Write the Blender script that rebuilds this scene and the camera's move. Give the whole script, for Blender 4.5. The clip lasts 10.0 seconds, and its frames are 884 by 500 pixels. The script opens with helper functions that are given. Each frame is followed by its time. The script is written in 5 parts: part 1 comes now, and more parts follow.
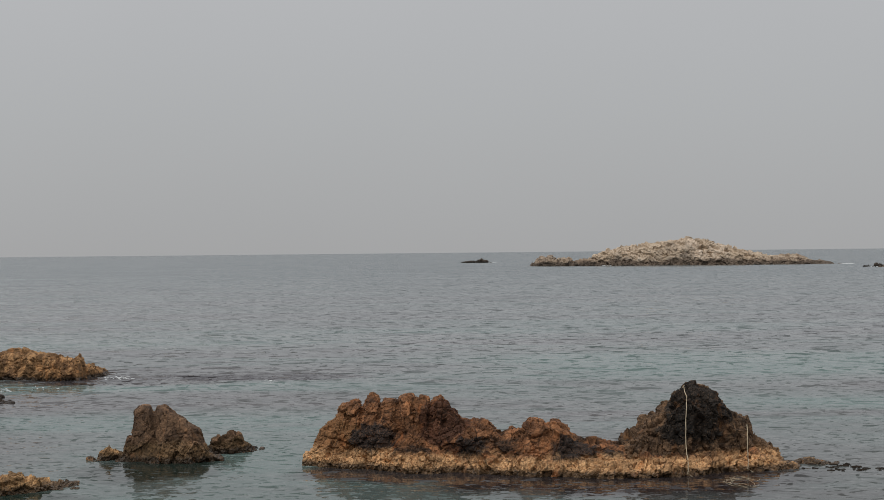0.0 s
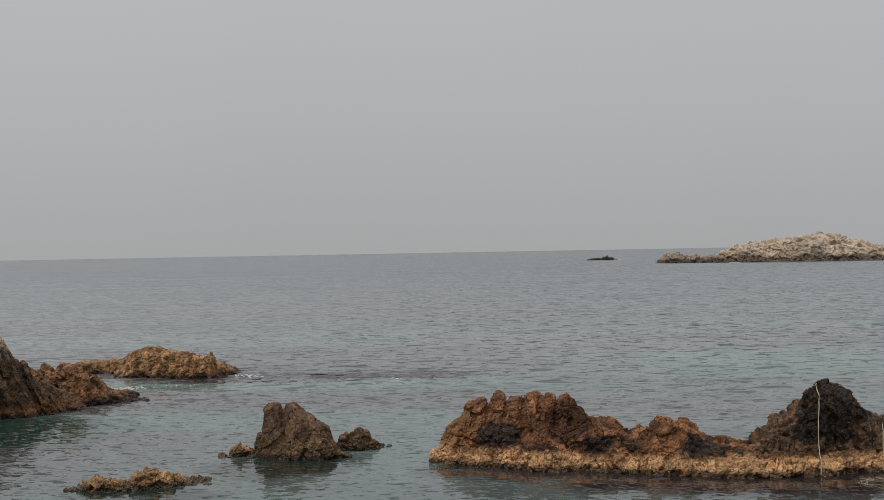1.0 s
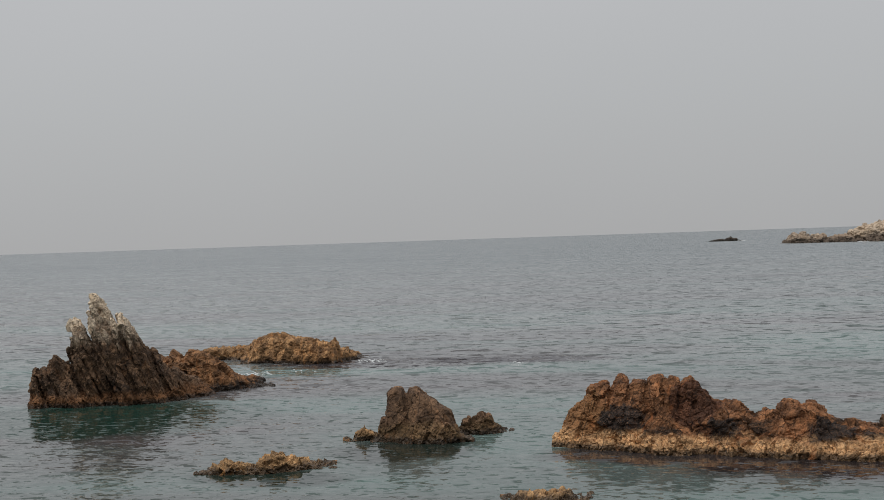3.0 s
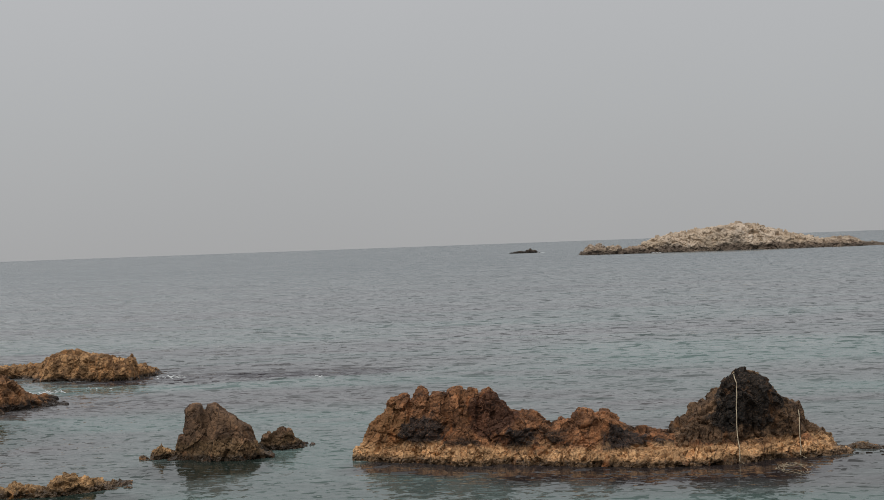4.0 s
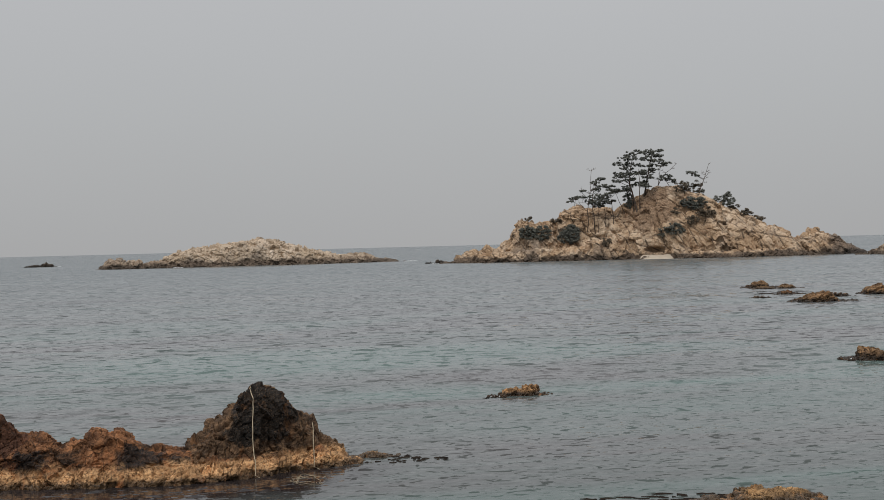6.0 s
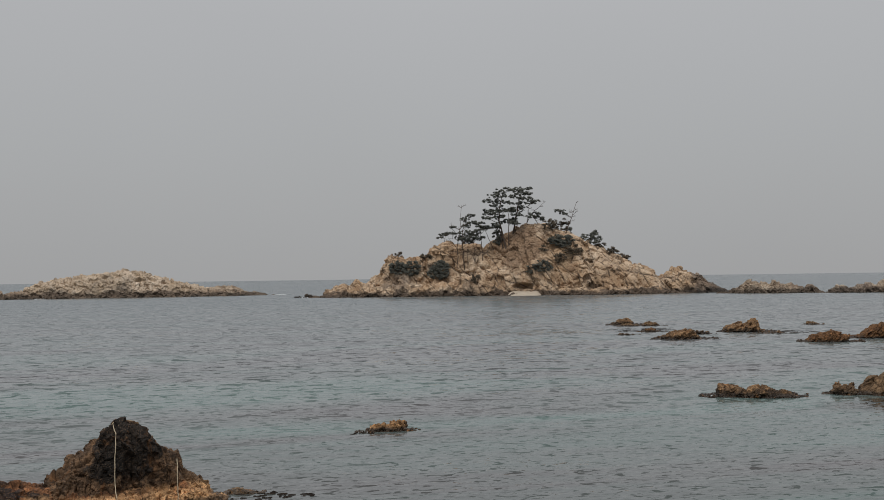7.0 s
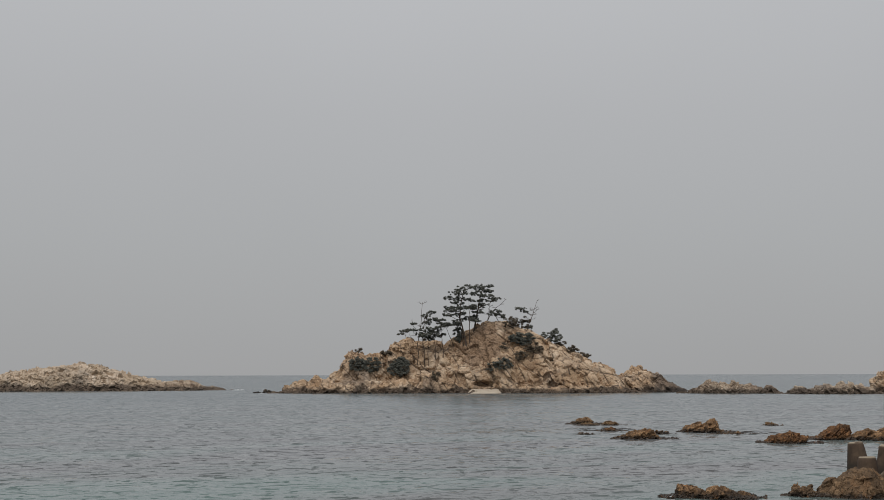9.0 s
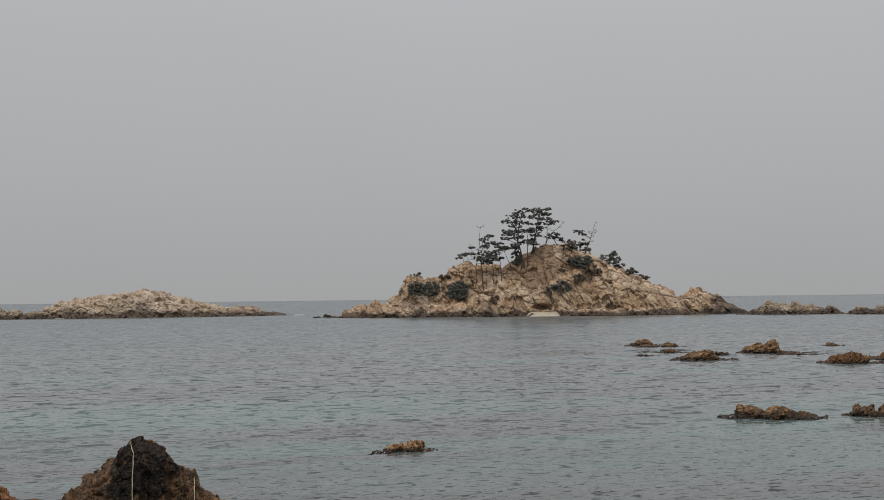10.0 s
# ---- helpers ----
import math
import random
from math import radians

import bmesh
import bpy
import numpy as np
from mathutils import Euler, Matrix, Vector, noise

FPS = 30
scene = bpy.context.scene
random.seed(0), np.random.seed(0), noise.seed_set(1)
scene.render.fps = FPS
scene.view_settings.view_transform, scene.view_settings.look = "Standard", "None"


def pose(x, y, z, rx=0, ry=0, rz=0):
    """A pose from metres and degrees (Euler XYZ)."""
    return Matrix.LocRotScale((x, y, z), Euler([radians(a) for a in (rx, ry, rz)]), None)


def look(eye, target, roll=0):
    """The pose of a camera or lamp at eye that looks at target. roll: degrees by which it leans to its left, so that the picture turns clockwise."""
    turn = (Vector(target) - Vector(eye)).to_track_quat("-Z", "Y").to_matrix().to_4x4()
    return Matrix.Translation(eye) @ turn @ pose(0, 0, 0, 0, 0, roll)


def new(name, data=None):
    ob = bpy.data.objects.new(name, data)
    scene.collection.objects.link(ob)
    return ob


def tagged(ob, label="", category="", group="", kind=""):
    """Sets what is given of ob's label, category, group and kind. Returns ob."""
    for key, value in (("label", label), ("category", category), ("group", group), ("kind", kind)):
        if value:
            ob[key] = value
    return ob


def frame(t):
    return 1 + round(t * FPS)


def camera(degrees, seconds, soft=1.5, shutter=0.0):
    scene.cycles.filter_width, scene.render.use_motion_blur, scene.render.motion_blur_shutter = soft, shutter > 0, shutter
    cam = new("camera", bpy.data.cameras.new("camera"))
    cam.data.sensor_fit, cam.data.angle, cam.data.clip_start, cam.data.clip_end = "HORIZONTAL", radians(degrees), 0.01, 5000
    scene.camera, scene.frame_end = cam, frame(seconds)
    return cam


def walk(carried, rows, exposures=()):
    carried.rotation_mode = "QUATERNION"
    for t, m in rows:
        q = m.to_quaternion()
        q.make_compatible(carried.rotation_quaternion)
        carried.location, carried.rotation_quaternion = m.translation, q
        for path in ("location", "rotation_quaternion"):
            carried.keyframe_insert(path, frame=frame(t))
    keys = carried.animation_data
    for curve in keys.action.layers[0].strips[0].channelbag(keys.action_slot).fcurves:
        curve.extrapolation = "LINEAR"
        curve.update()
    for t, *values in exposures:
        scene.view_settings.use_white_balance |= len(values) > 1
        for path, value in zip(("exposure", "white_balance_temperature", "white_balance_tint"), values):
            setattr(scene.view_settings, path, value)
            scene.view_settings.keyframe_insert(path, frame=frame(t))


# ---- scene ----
EYE = 6.2
cam = camera(36.2, 10.0, soft=0.65)
# seconds, yaw (left plus), pitch (up plus), lean to the right, in degrees, and the eye's drift from its mean place, in metres
TURNS = [
    (0.00, 3.07, 0.05, 0.58, -0.13, -0.04, -0.03), (0.50, 5.94, 0.99, 0.96, -0.13, -0.03, -0.03), (1.00, 8.35, 0.04, 1.04, -0.13, -0.02, -0.03), (1.50, 10.90, 0.05, 1.29, -0.13, -0.02, -0.03),
    (2.00, 12.09, -0.12, 1.58, -0.13, -0.03, -0.03), (2.20, 12.54, -0.26, 1.67, -0.13, -0.03, -0.03), (2.75, 13.60, -0.47, 1.88, -0.12, -0.03, -0.04), (3.30, 12.45, -0.52, 2.07, -0.10, -0.03, -0.04),
    (3.50, 10.82, -0.49, 2.07, -0.08, -0.02, -0.03), (4.00, 5.14, -0.25, 2.08, -0.01, 0.01, -0.01), (4.50, -1.10, 0.17, 1.96, 0.02, 0.03, -0.01), (5.00, -6.12, -0.04, 1.82, 0.04, 0.05, 0.00),
    (5.50, -11.45, -0.12, 1.71, 0.08, 0.09, 0.01), (6.00, -14.90, -0.24, 1.47, 0.11, 0.10, 0.01), (6.20, -17.25, -0.10, 1.25, 0.12, 0.09, 0.02), (6.75, -20.00, 0.75, 0.92, 0.10, 0.05, 0.03),
    (7.30, -20.80, 1.57, 0.58, 0.08, 0.00, 0.04), (7.50, -21.06, 1.81, 0.46, 0.08, 0.00, 0.04), (8.00, -22.17, 1.50, 0.16, 0.09, -0.02, 0.04), (8.50, -22.76, 1.54, 0.02, 0.09, -0.02, 0.05),
    (8.70, -22.79, 1.54, 0.06, 0.09, -0.02, 0.05), (8.80, -22.61, 2.74, 0.10, 0.10, -0.03, 0.05), (8.90, -22.39, 3.69, 0.12, 0.10, -0.03, 0.05), (9.00, -22.11, 5.21, 0.13, 0.11, -0.03, 0.04),
    (9.10, -21.76, 5.35, 0.18, 0.11, -0.03, 0.04), (9.20, -21.38, 5.19, 0.23, 0.11, -0.03, 0.03), (9.30, -21.04, 3.83, 0.29, 0.11, -0.03, 0.03), (9.40, -20.75, 2.62, 0.36, 0.11, -0.03, 0.02),
    (9.50, -20.53, 2.21, 0.42, 0.11, -0.04, 0.02), (10.00, -19.64, 2.01, 0.65, 0.12, -0.04, 0.02),
]


def facing(yaw, pitch, lean, dx, dy, dz):
    a, b = radians(yaw), radians(pitch)
    way = Vector((-math.sin(a) * math.cos(b), math.cos(a) * math.cos(b), math.sin(b)))
    eye = Vector((dx, dy, EYE + dz))
    return look(eye, eye + way, -lean)


walk(cam, [(t, facing(*turn)) for t, *turn in TURNS],
     [(0.0, 0.02), (0.5, -0.03), (1.0, 0.04), (2.0, 0.09), (3.5, 0.12), (4.0, 0.05), (4.5, 0.0), (5.0, 0.06), (6.0, 0.08), (6.2, 0.07), (7.5, -0.13), (8.0, -0.03), (8.5, -0.03), (9.0, -0.07), (9.5, -0.09), (10.0, -0.03)])

# ---- light: a flat grey overcast over the sea ----
SUN_EL, SUN_AZ = 60.0, 228.0
world = bpy.data.worlds.new("overcast")
scene.world = world
world.use_nodes = True
wn = world.node_tree.nodes
wl = world.node_tree.links
wn.clear()
w_out = wn.new("ShaderNodeOutputWorld")
w_bg = wn.new("ShaderNodeBackground")
w_sky = wn.new("ShaderNodeTexSky")
w_sky.sky_type, w_sky.sun_disc = "NISHITA", False
w_sky.sun_elevation, w_sky.sun_rotation = radians(SUN_EL), radians(SUN_AZ)
w_sky.dust_density, w_sky.air_density = 5.0, 1.0
w_co = wn.new("ShaderNodeTexCoord")
w_sep = wn.new("ShaderNodeSeparateXYZ")
w_ramp = wn.new("ShaderNodeValToRGB")
cr = w_ramp.color_ramp
cr.elements[0].position, cr.elements[0].color = 0.0, (0.392, 0.394, 0.398, 1)
cr.elements[1].position, cr.elements[1].color = 1.0, (0.88, 0.89, 0.91, 1)
for at, col in ((0.03, (0.404, 0.409, 0.415)), (0.10, (0.432, 0.440, 0.448)), (0.19, (0.470, 0.475, 0.485)), (0.5, (0.66, 0.67, 0.69))):
    cr.elements.new(at).color = (*col, 1)
w_noise = wn.new("ShaderNodeTexNoise")
w_noise.inputs["Scale"].default_value, w_noise.inputs["Detail"].default_value = 2.2, 3.0
w_var = wn.new("ShaderNodeMapRange")
w_var.inputs[3].default_value, w_var.inputs[4].default_value = 0.95, 1.05
w_mul = wn.new("ShaderNodeVectorMath")
w_mul.operation = "SCALE"
w_dim = wn.new("ShaderNodeVectorMath")
w_dim.operation = "SCALE"
w_dim.inputs[3].default_value = 0.1
w_mix = wn.new("ShaderNodeMix")
w_mix.data_type = "RGBA"
w_mix.inputs[0].default_value = 0.06
wl.new(w_co.outputs["Generated"], w_sep.inputs[0])
wl.new(w_sep.outputs["Z"], w_ramp.inputs[0])
wl.new(w_co.outputs["Generated"], w_noise.inputs["Vector"])
wl.new(w_noise.outputs[0], w_var.inputs[0])
wl.new(w_ramp.outputs[0], w_mul.inputs[0])
wl.new(w_var.outputs[0], w_mul.inputs[3])
wl.new(w_sky.outputs[0], w_dim.inputs[0])
wl.new(w_mul.outputs[0], w_mix.inputs["A"])
wl.new(w_dim.outputs[0], w_mix.inputs["B"])
wl.new(w_mix.outputs["Result"], w_bg.inputs[0])
wl.new(w_bg.outputs[0], w_out.inputs[0])
w_bg.inputs[1].default_value = 1.0

sun = new("sun", bpy.data.lights.new("sun", "SUN"))
sun.data.energy, sun.data.angle, sun.data.color = 1.5, radians(36), (1.0, 0.965, 0.925)
a, b = radians(SUN_AZ), radians(SUN_EL)
sun.matrix_world = look((0, 0, 60), (-math.sin(a) * math.cos(b) * 60, -math.cos(a) * math.cos(b) * 60, 60 - math.sin(b) * 60))
scene.view_settings.exposure = 0.0


# ---- materials ----
class Mat:
    """A node material with short calls."""

    def __init__(self, name):
        self.m = bpy.data.materials.new(name)
        self.m.use_nodes = True
        self.nt = self.m.node_tree
        self.bsdf = self.nt.nodes["Principled BSDF"]

    def node(self, kind, **inputs):
        n = self.nt.nodes.new(kind)
        for k, v in inputs.items():
            self.put(n.inputs[k.replace("_", " ")], v)
        return n

    def put(self, socket, v):
        if hasattr(v, "links"):
            self.nt.links.new(v, socket)
        else:
            socket.default_value = (*v, 1) if isinstance(v, tuple) and len(v) == 3 and socket.type == "RGBA" else v

    def where(self, scale=(1, 1, 1), turn=(0, 0, 0), world_space=True):
        src = self.node("ShaderNodeNewGeometry").outputs["Position"] if world_space else self.node("ShaderNodeTexCoord").outputs["Object"]
        mp = self.node("ShaderNodeMapping", Vector=src)
        mp.inputs["Scale"].default_value = scale
        mp.inputs["Rotation"].default_value = [radians(x) for x in turn]
        return mp.outputs[0]

    def noise(self, vec, scale, detail=4.0, rough=0.55, warp=0.0):
        return self.node("ShaderNodeTexNoise", Vector=vec, Scale=scale, Detail=detail, Roughness=rough, Distortion=warp).outputs[0]

    def cells(self, vec, scale, feature="F1", out="Distance"):
        n = self.node("ShaderNodeTexVoronoi", Vector=vec, Scale=scale)
        n.feature = feature
        return n.outputs[out]

    def ramp(self, fac, *stops, ease="LINEAR"):
        n = self.node("ShaderNodeValToRGB", Fac=fac)
        n.color_ramp.interpolation = ease
        e = n.color_ramp.elements
        while len(e) > 1:
            e.remove(e[0])
        for i, (at, col) in enumerate(stops):
            col = (col, col, col) if isinstance(col, (int, float)) else col
            el = e[0] if i == 0 else e.new(at)
            el.position, el.color = at, (*col, 1)
        return n.outputs[0]

    def mix(self, fac, a, b, mode="MIX"):
        n = self.nt.nodes.new("ShaderNodeMix")
        n.data_type, n.blend_type = "RGBA", mode
        self.put(n.inputs[0], fac), self.put(n.inputs[6], a), self.put(n.inputs[7], b)
        return n.outputs[2]

    def math(self, op, a, b=0.0):
        n = self.nt.nodes.new("ShaderNodeMath")
        n.operation = op
        self.put(n.inputs[0], a), self.put(n.inputs[1], b)
        return n.outputs[0]

    def height(self):
        s = self.node("ShaderNodeSeparateXYZ", Vector=self.node("ShaderNodeNewGeometry").outputs["Position"])
        return s.outputs["Z"]

    def upness(self):
        s = self.node("ShaderNodeSeparateXYZ", Vector=self.node("ShaderNodeNewGeometry").outputs["Normal"])
        return s.outputs["Z"]

    def near(self, centre, radius):
        """1 at the centre, falling to 0 at the radius (world space)."""
        d = self.nt.nodes.new("ShaderNodeVectorMath")
        d.operation = "DISTANCE"
        self.put(d.inputs[0], self.node("ShaderNodeNewGeometry").outputs["Position"])
        d.inputs[1].default_value = centre
        n = self.nt.nodes.new("ShaderNodeMapRange")
        self.put(n.inputs[0], d.outputs["Value"])
        n.inputs[1].default_value, n.inputs[2].default_value, n.inputs[3].default_value, n.inputs[4].default_value = radius, radius * 0.3, 0, 1
        return n.outputs[0]

    def bump(self, h, strength, dist, below=None):
        n = self.node("ShaderNodeBump", Height=h, Strength=strength, Distance=dist)
        if below is not None:
            self.put(n.inputs["Normal"], below)
        return n.outputs[0]

    def done(self, color, rough=0.8, normal=None, spec=0.4, metal=0.0):
        self.put(self.bsdf.inputs["Base Color"], color)
        self.put(self.bsdf.inputs["Roughness"], rough)
        self.put(self.bsdf.inputs["Specular IOR Level"], spec)
        self.put(self.bsdf.inputs["Metallic"], metal)
        if normal is not None:
            self.put(self.bsdf.inputs["Normal"], normal)
        return self.m


def shore_rock(name, upper, upper2, dark, tide, tide_z, dark_z=None, white_z=None, patches=(), grain=1.0):
    """Weathered shore rock: brown above, black crust in patches, a pale barnacle belt at the tide line."""
    k = Mat(name)
    p = k.where()
    big = k.noise(p, 0.55 * grain, 5, 0.6, 0.5)
    mid = k.noise(p, 2.6 * grain, 6, 0.65)
    fine = k.noise(p, 14 * grain, 4, 0.7)
    col = k.mix(k.ramp(big, (0.36, 0.0), (0.62, 1.0)), upper, upper2)
    col = k.mix(k.ramp(mid, (0.46, 0.0), (0.66, 1.0)), col, tuple(min(1, c * 1.9) for c in upper2))
    col = k.mix(k.ramp(mid, (0.30, 0.8), (0.40, 0.0)), col, dark)
    z = k.height()
    zn = k.math("ADD", z, k.math("MULTIPLY", k.math("SUBTRACT", k.noise(p, 1.3 * grain, 4, 0.6), 0.5), 0.9 / grain))
    if dark_z:
        lo, hi = dark_z
        belt = k.ramp(k.math("DIVIDE", zn, 10.0), (lo / 10 - 0.006, 0.0), (lo / 10 + 0.006, 1.0), (hi / 10 - 0.012, 1.0), (hi / 10 + 0.012, 0.0))
        belt = k.math("MULTIPLY", belt, k.ramp(k.noise(p, 0.8 * grain, 5, 0.6, 0.4), (0.46, 0.0), (0.56, 0.92)))
        col = k.mix(belt, col, dark)
    for centre, radius, paint in patches:
        f = k.math("ADD", k.near(centre, radius), k.math("MULTIPLY", k.math("SUBTRACT", k.noise(p, 2.2, 5, 0.6), 0.5), 1.3))
        col = k.mix(k.ramp(f, (0.36, 0.0), (0.50, 0.95)), col, paint)
    t1 = k.mix(k.ramp(mid, (0.32, 0.0), (0.66, 1.0)), tuple(c * 0.62 for c in tide), tide)
    shells = k.cells(p, 22 * grain)
    t1 = k.mix(k.ramp(shells, (0.1, 0.45), (0.5, 0.0)), t1, tuple(min(1, c * 1.35) for c in tide))
    t1 = k.mix(k.ramp(fine, (0.30, 0.6), (0.5, 0.0)), t1, dark)
    col = k.mix(k.ramp(k.math("DIVIDE", zn, 10.0), (tide_z / 10 - 0.010, 1.0), (tide_z / 10 + 0.010, 0.0)), col, t1)
    if white_z:
        g = k.math("ADD", z, k.math("MULTIPLY", k.noise(k.where((2, 2, 0.7)), 1.5 * grain, 5, 0.7), 2.2 / grain))
        g = k.ramp(k.math("DIVIDE", g, 40.0), (white_z / 40, 0.0), ((white_z + 1.1 / grain) / 40, 0.85))
        col = k.mix(k.math("MULTIPLY", g, k.ramp(mid, (0.34, 0.45), (0.52, 1.0))), col, (0.80, 0.66, 0.49))
    col = k.mix(k.ramp(fine, (0.30, 0.6), (0.43, 0.0)), col, tuple(c * 0.4 for c in upper))
    speck = k.noise(p, 38 * grain, 3, 0.7)
    col = k.mix(k.ramp(speck, (0.58, 0.0), (0.68, 0.6)), col, tuple(min(1, c * 2.6) for c in upper2))
    col = k.mix(k.ramp(speck, (0.32, 0.75), (0.42, 0.0)), col, dark)
    wet = k.ramp(k.math("DIVIDE", k.math("ADD", z, k.math("MULTIPLY", k.math("SUBTRACT", fine, 0.5), 0.12 / grain)), 4.0), (0.028 / grain, 1.0), (0.055 / grain, 0.0))
    col = k.mix(k.math("MULTIPLY", wet, 0.8), col, (0.030, 0.022, 0.016))
    rough = k.mix(wet, k.ramp(mid, (0.3, 0.72), (0.7, 0.95)), (0.25, 0.25, 0.25))
    chips = k.node("ShaderNodeMapping", Vector=k.mix(0.10 / grain, p, k.node("ShaderNodeTexNoise", Vector=p, Scale=3.0 * grain, Detail=3.0).outputs["Color"], "ADD"))
    chips.vector_type = "TEXTURE"
    chips.inputs["Rotation"].default_value, chips.inputs["Scale"].default_value = (radians(8), radians(14), radians(20)), (1.0, 1.0, 1.9)
    joints = k.cells(chips.outputs[0], 2.4 * grain, "DISTANCE_TO_EDGE")
    splits = k.cells(chips.outputs[0], 7.0 * grain, "DISTANCE_TO_EDGE")
    col = k.mix(k.math("MULTIPLY", k.ramp(joints, (0.010, 0.7), (0.035, 0.0)), k.ramp(mid, (0.40, 0.3), (0.55, 1.0))), col, dark)
    col = k.mix(k.math("MULTIPLY", k.ramp(splits, (0.012, 0.4), (0.045, 0.0)), k.ramp(big, (0.40, 0.3), (0.60, 1.0))), col, dark)
    tone = k.cells(chips.outputs[0], 2.4 * grain, "F1", "Color")
    col = k.mix(0.5, col, k.mix(1.0, col, k.ramp(tone, (0.1, 0.45), (0.9, 1.6)), "MULTIPLY"))
    rust = k.noise(k.where((1.0, 1.0, 0.6)), 1.7 * grain, 6, 0.7, 0.8)
    col = k.mix(k.ramp(rust, (0.56, 0.0), (0.68, 0.55)), col, tuple(min(1, c * m) for c, m in zip(upper2, (1.9, 1.45, 1.0))))
    col = k.mix(k.ramp(k.noise(p, 6.5 * grain, 6, 0.75, 0.5), (0.34, 0.5), (0.42, 0.0)), col, tuple(0.5 * (c + d) for c, d in zip(upper, dark)))
    n = k.bump(k.ramp(joints, (0.0, 0.0), (0.06, 1.0)), 0.35, 0.03 / grain)
    n = k.bump(k.ramp(splits, (0.0, 0.0), (0.07, 1.0)), 0.25, 0.012 / grain, n)
    n = k.bump(k.noise(chips.outputs[0], 4.5 * grain, 7, 0.72, 0.3), 0.7, 0.09 / grain, n)
    n = k.bump(fine, 0.7, 0.03 / grain, n)
    return k.done(col, rough, n, 0.25)


BLACK = (0.010, 0.009, 0.008)
SLATE = (0.020, 0.017, 0.016)
BROWN = shore_rock("brown_shore_rock", (0.072, 0.031, 0.015), (0.190, 0.088, 0.040), (0.011, 0.009, 0.007), (0.66, 0.390, 0.190), 0.46, dark_z=(0.50, 0.95), patches=(((-5.7, 38.8, 0.8), 1.5, (0.20, 0.100, 0.042)), ((-2.2, 38.3, 1.3), 1.1, (0.074, 0.030, 0.016)), ((5.0, 38.0, 1.75), 1.5, BLACK), ((-4.3, 38.0, 0.78), 1.1, SLATE), ((-1.4, 37.4, 0.66), 0.8, SLATE), ((1.5, 37.2, 0.66), 1.0, SLATE), ((2.6, 37.1, 0.6), 0.7, SLATE)))
DUSKY = shore_rock("dusky_brown_rock", (0.050, 0.029, 0.018), (0.118, 0.069, 0.039), (0.011, 0.009, 0.008), (0.17, 0.105, 0.052), 0.5)
PEAK = shore_rock("dark_peak_rock", (0.044, 0.027, 0.017), (0.110, 0.066, 0.037), (0.009, 0.008, 0.007), (0.66, 0.390, 0.190), 0.46, patches=(((5.05, 38.0, 1.75), 1.45, BLACK), ((4.3, 37.6, 1.2), 0.7, BLACK)))
PALE = shore_rock("ochre_shore_rock", (0.150, 0.086, 0.040), (0.300, 0.182, 0.086), (0.026, 0.017, 0.011), (0.28, 0.170, 0.078), 0.15)
BOULDER = shore_rock("brown_boulder_rock", (0.066, 0.041, 0.023), (0.125, 0.080, 0.045), (0.020, 0.014, 0.010), (0.10, 0.062, 0.032), 0.15, grain=0.8)
STREAKED = shore_rock("grey_streaked_rock", (0.034, 0.022, 0.015), (0.108, 0.064, 0.037), (0.007, 0.006, 0.006), (0.17, 0.080, 0.034), 0.5, white_z=3.4)
GULLROCK = shore_rock("ochre_reef_rock", (0.125, 0.064, 0.029), (0.260, 0.150, 0.070), (0.018, 0.013, 0.009), (0.12, 0.066, 0.031), 0.15)
BAYROCK = shore_rock("dark_footed_reef_rock", (0.082, 0.046, 0.024), (0.180, 0.108, 0.055), (0.018, 0.013, 0.009), (0.040, 0.027, 0.017), 0.34)
REEF = shore_rock("rusty_reef_rock", (0.082, 0.040, 0.018), (0.175, 0.090, 0.042), (0.012, 0.009, 0.007), (0.020, 0.014, 0.010), 0.30)
WEEDY = shore_rock("weedy_reef_rock", (0.046, 0.022, 0.010), (0.130, 0.066, 0.029), (0.012, 0.010, 0.007), (0.08, 0.046, 0.021), 0.2)


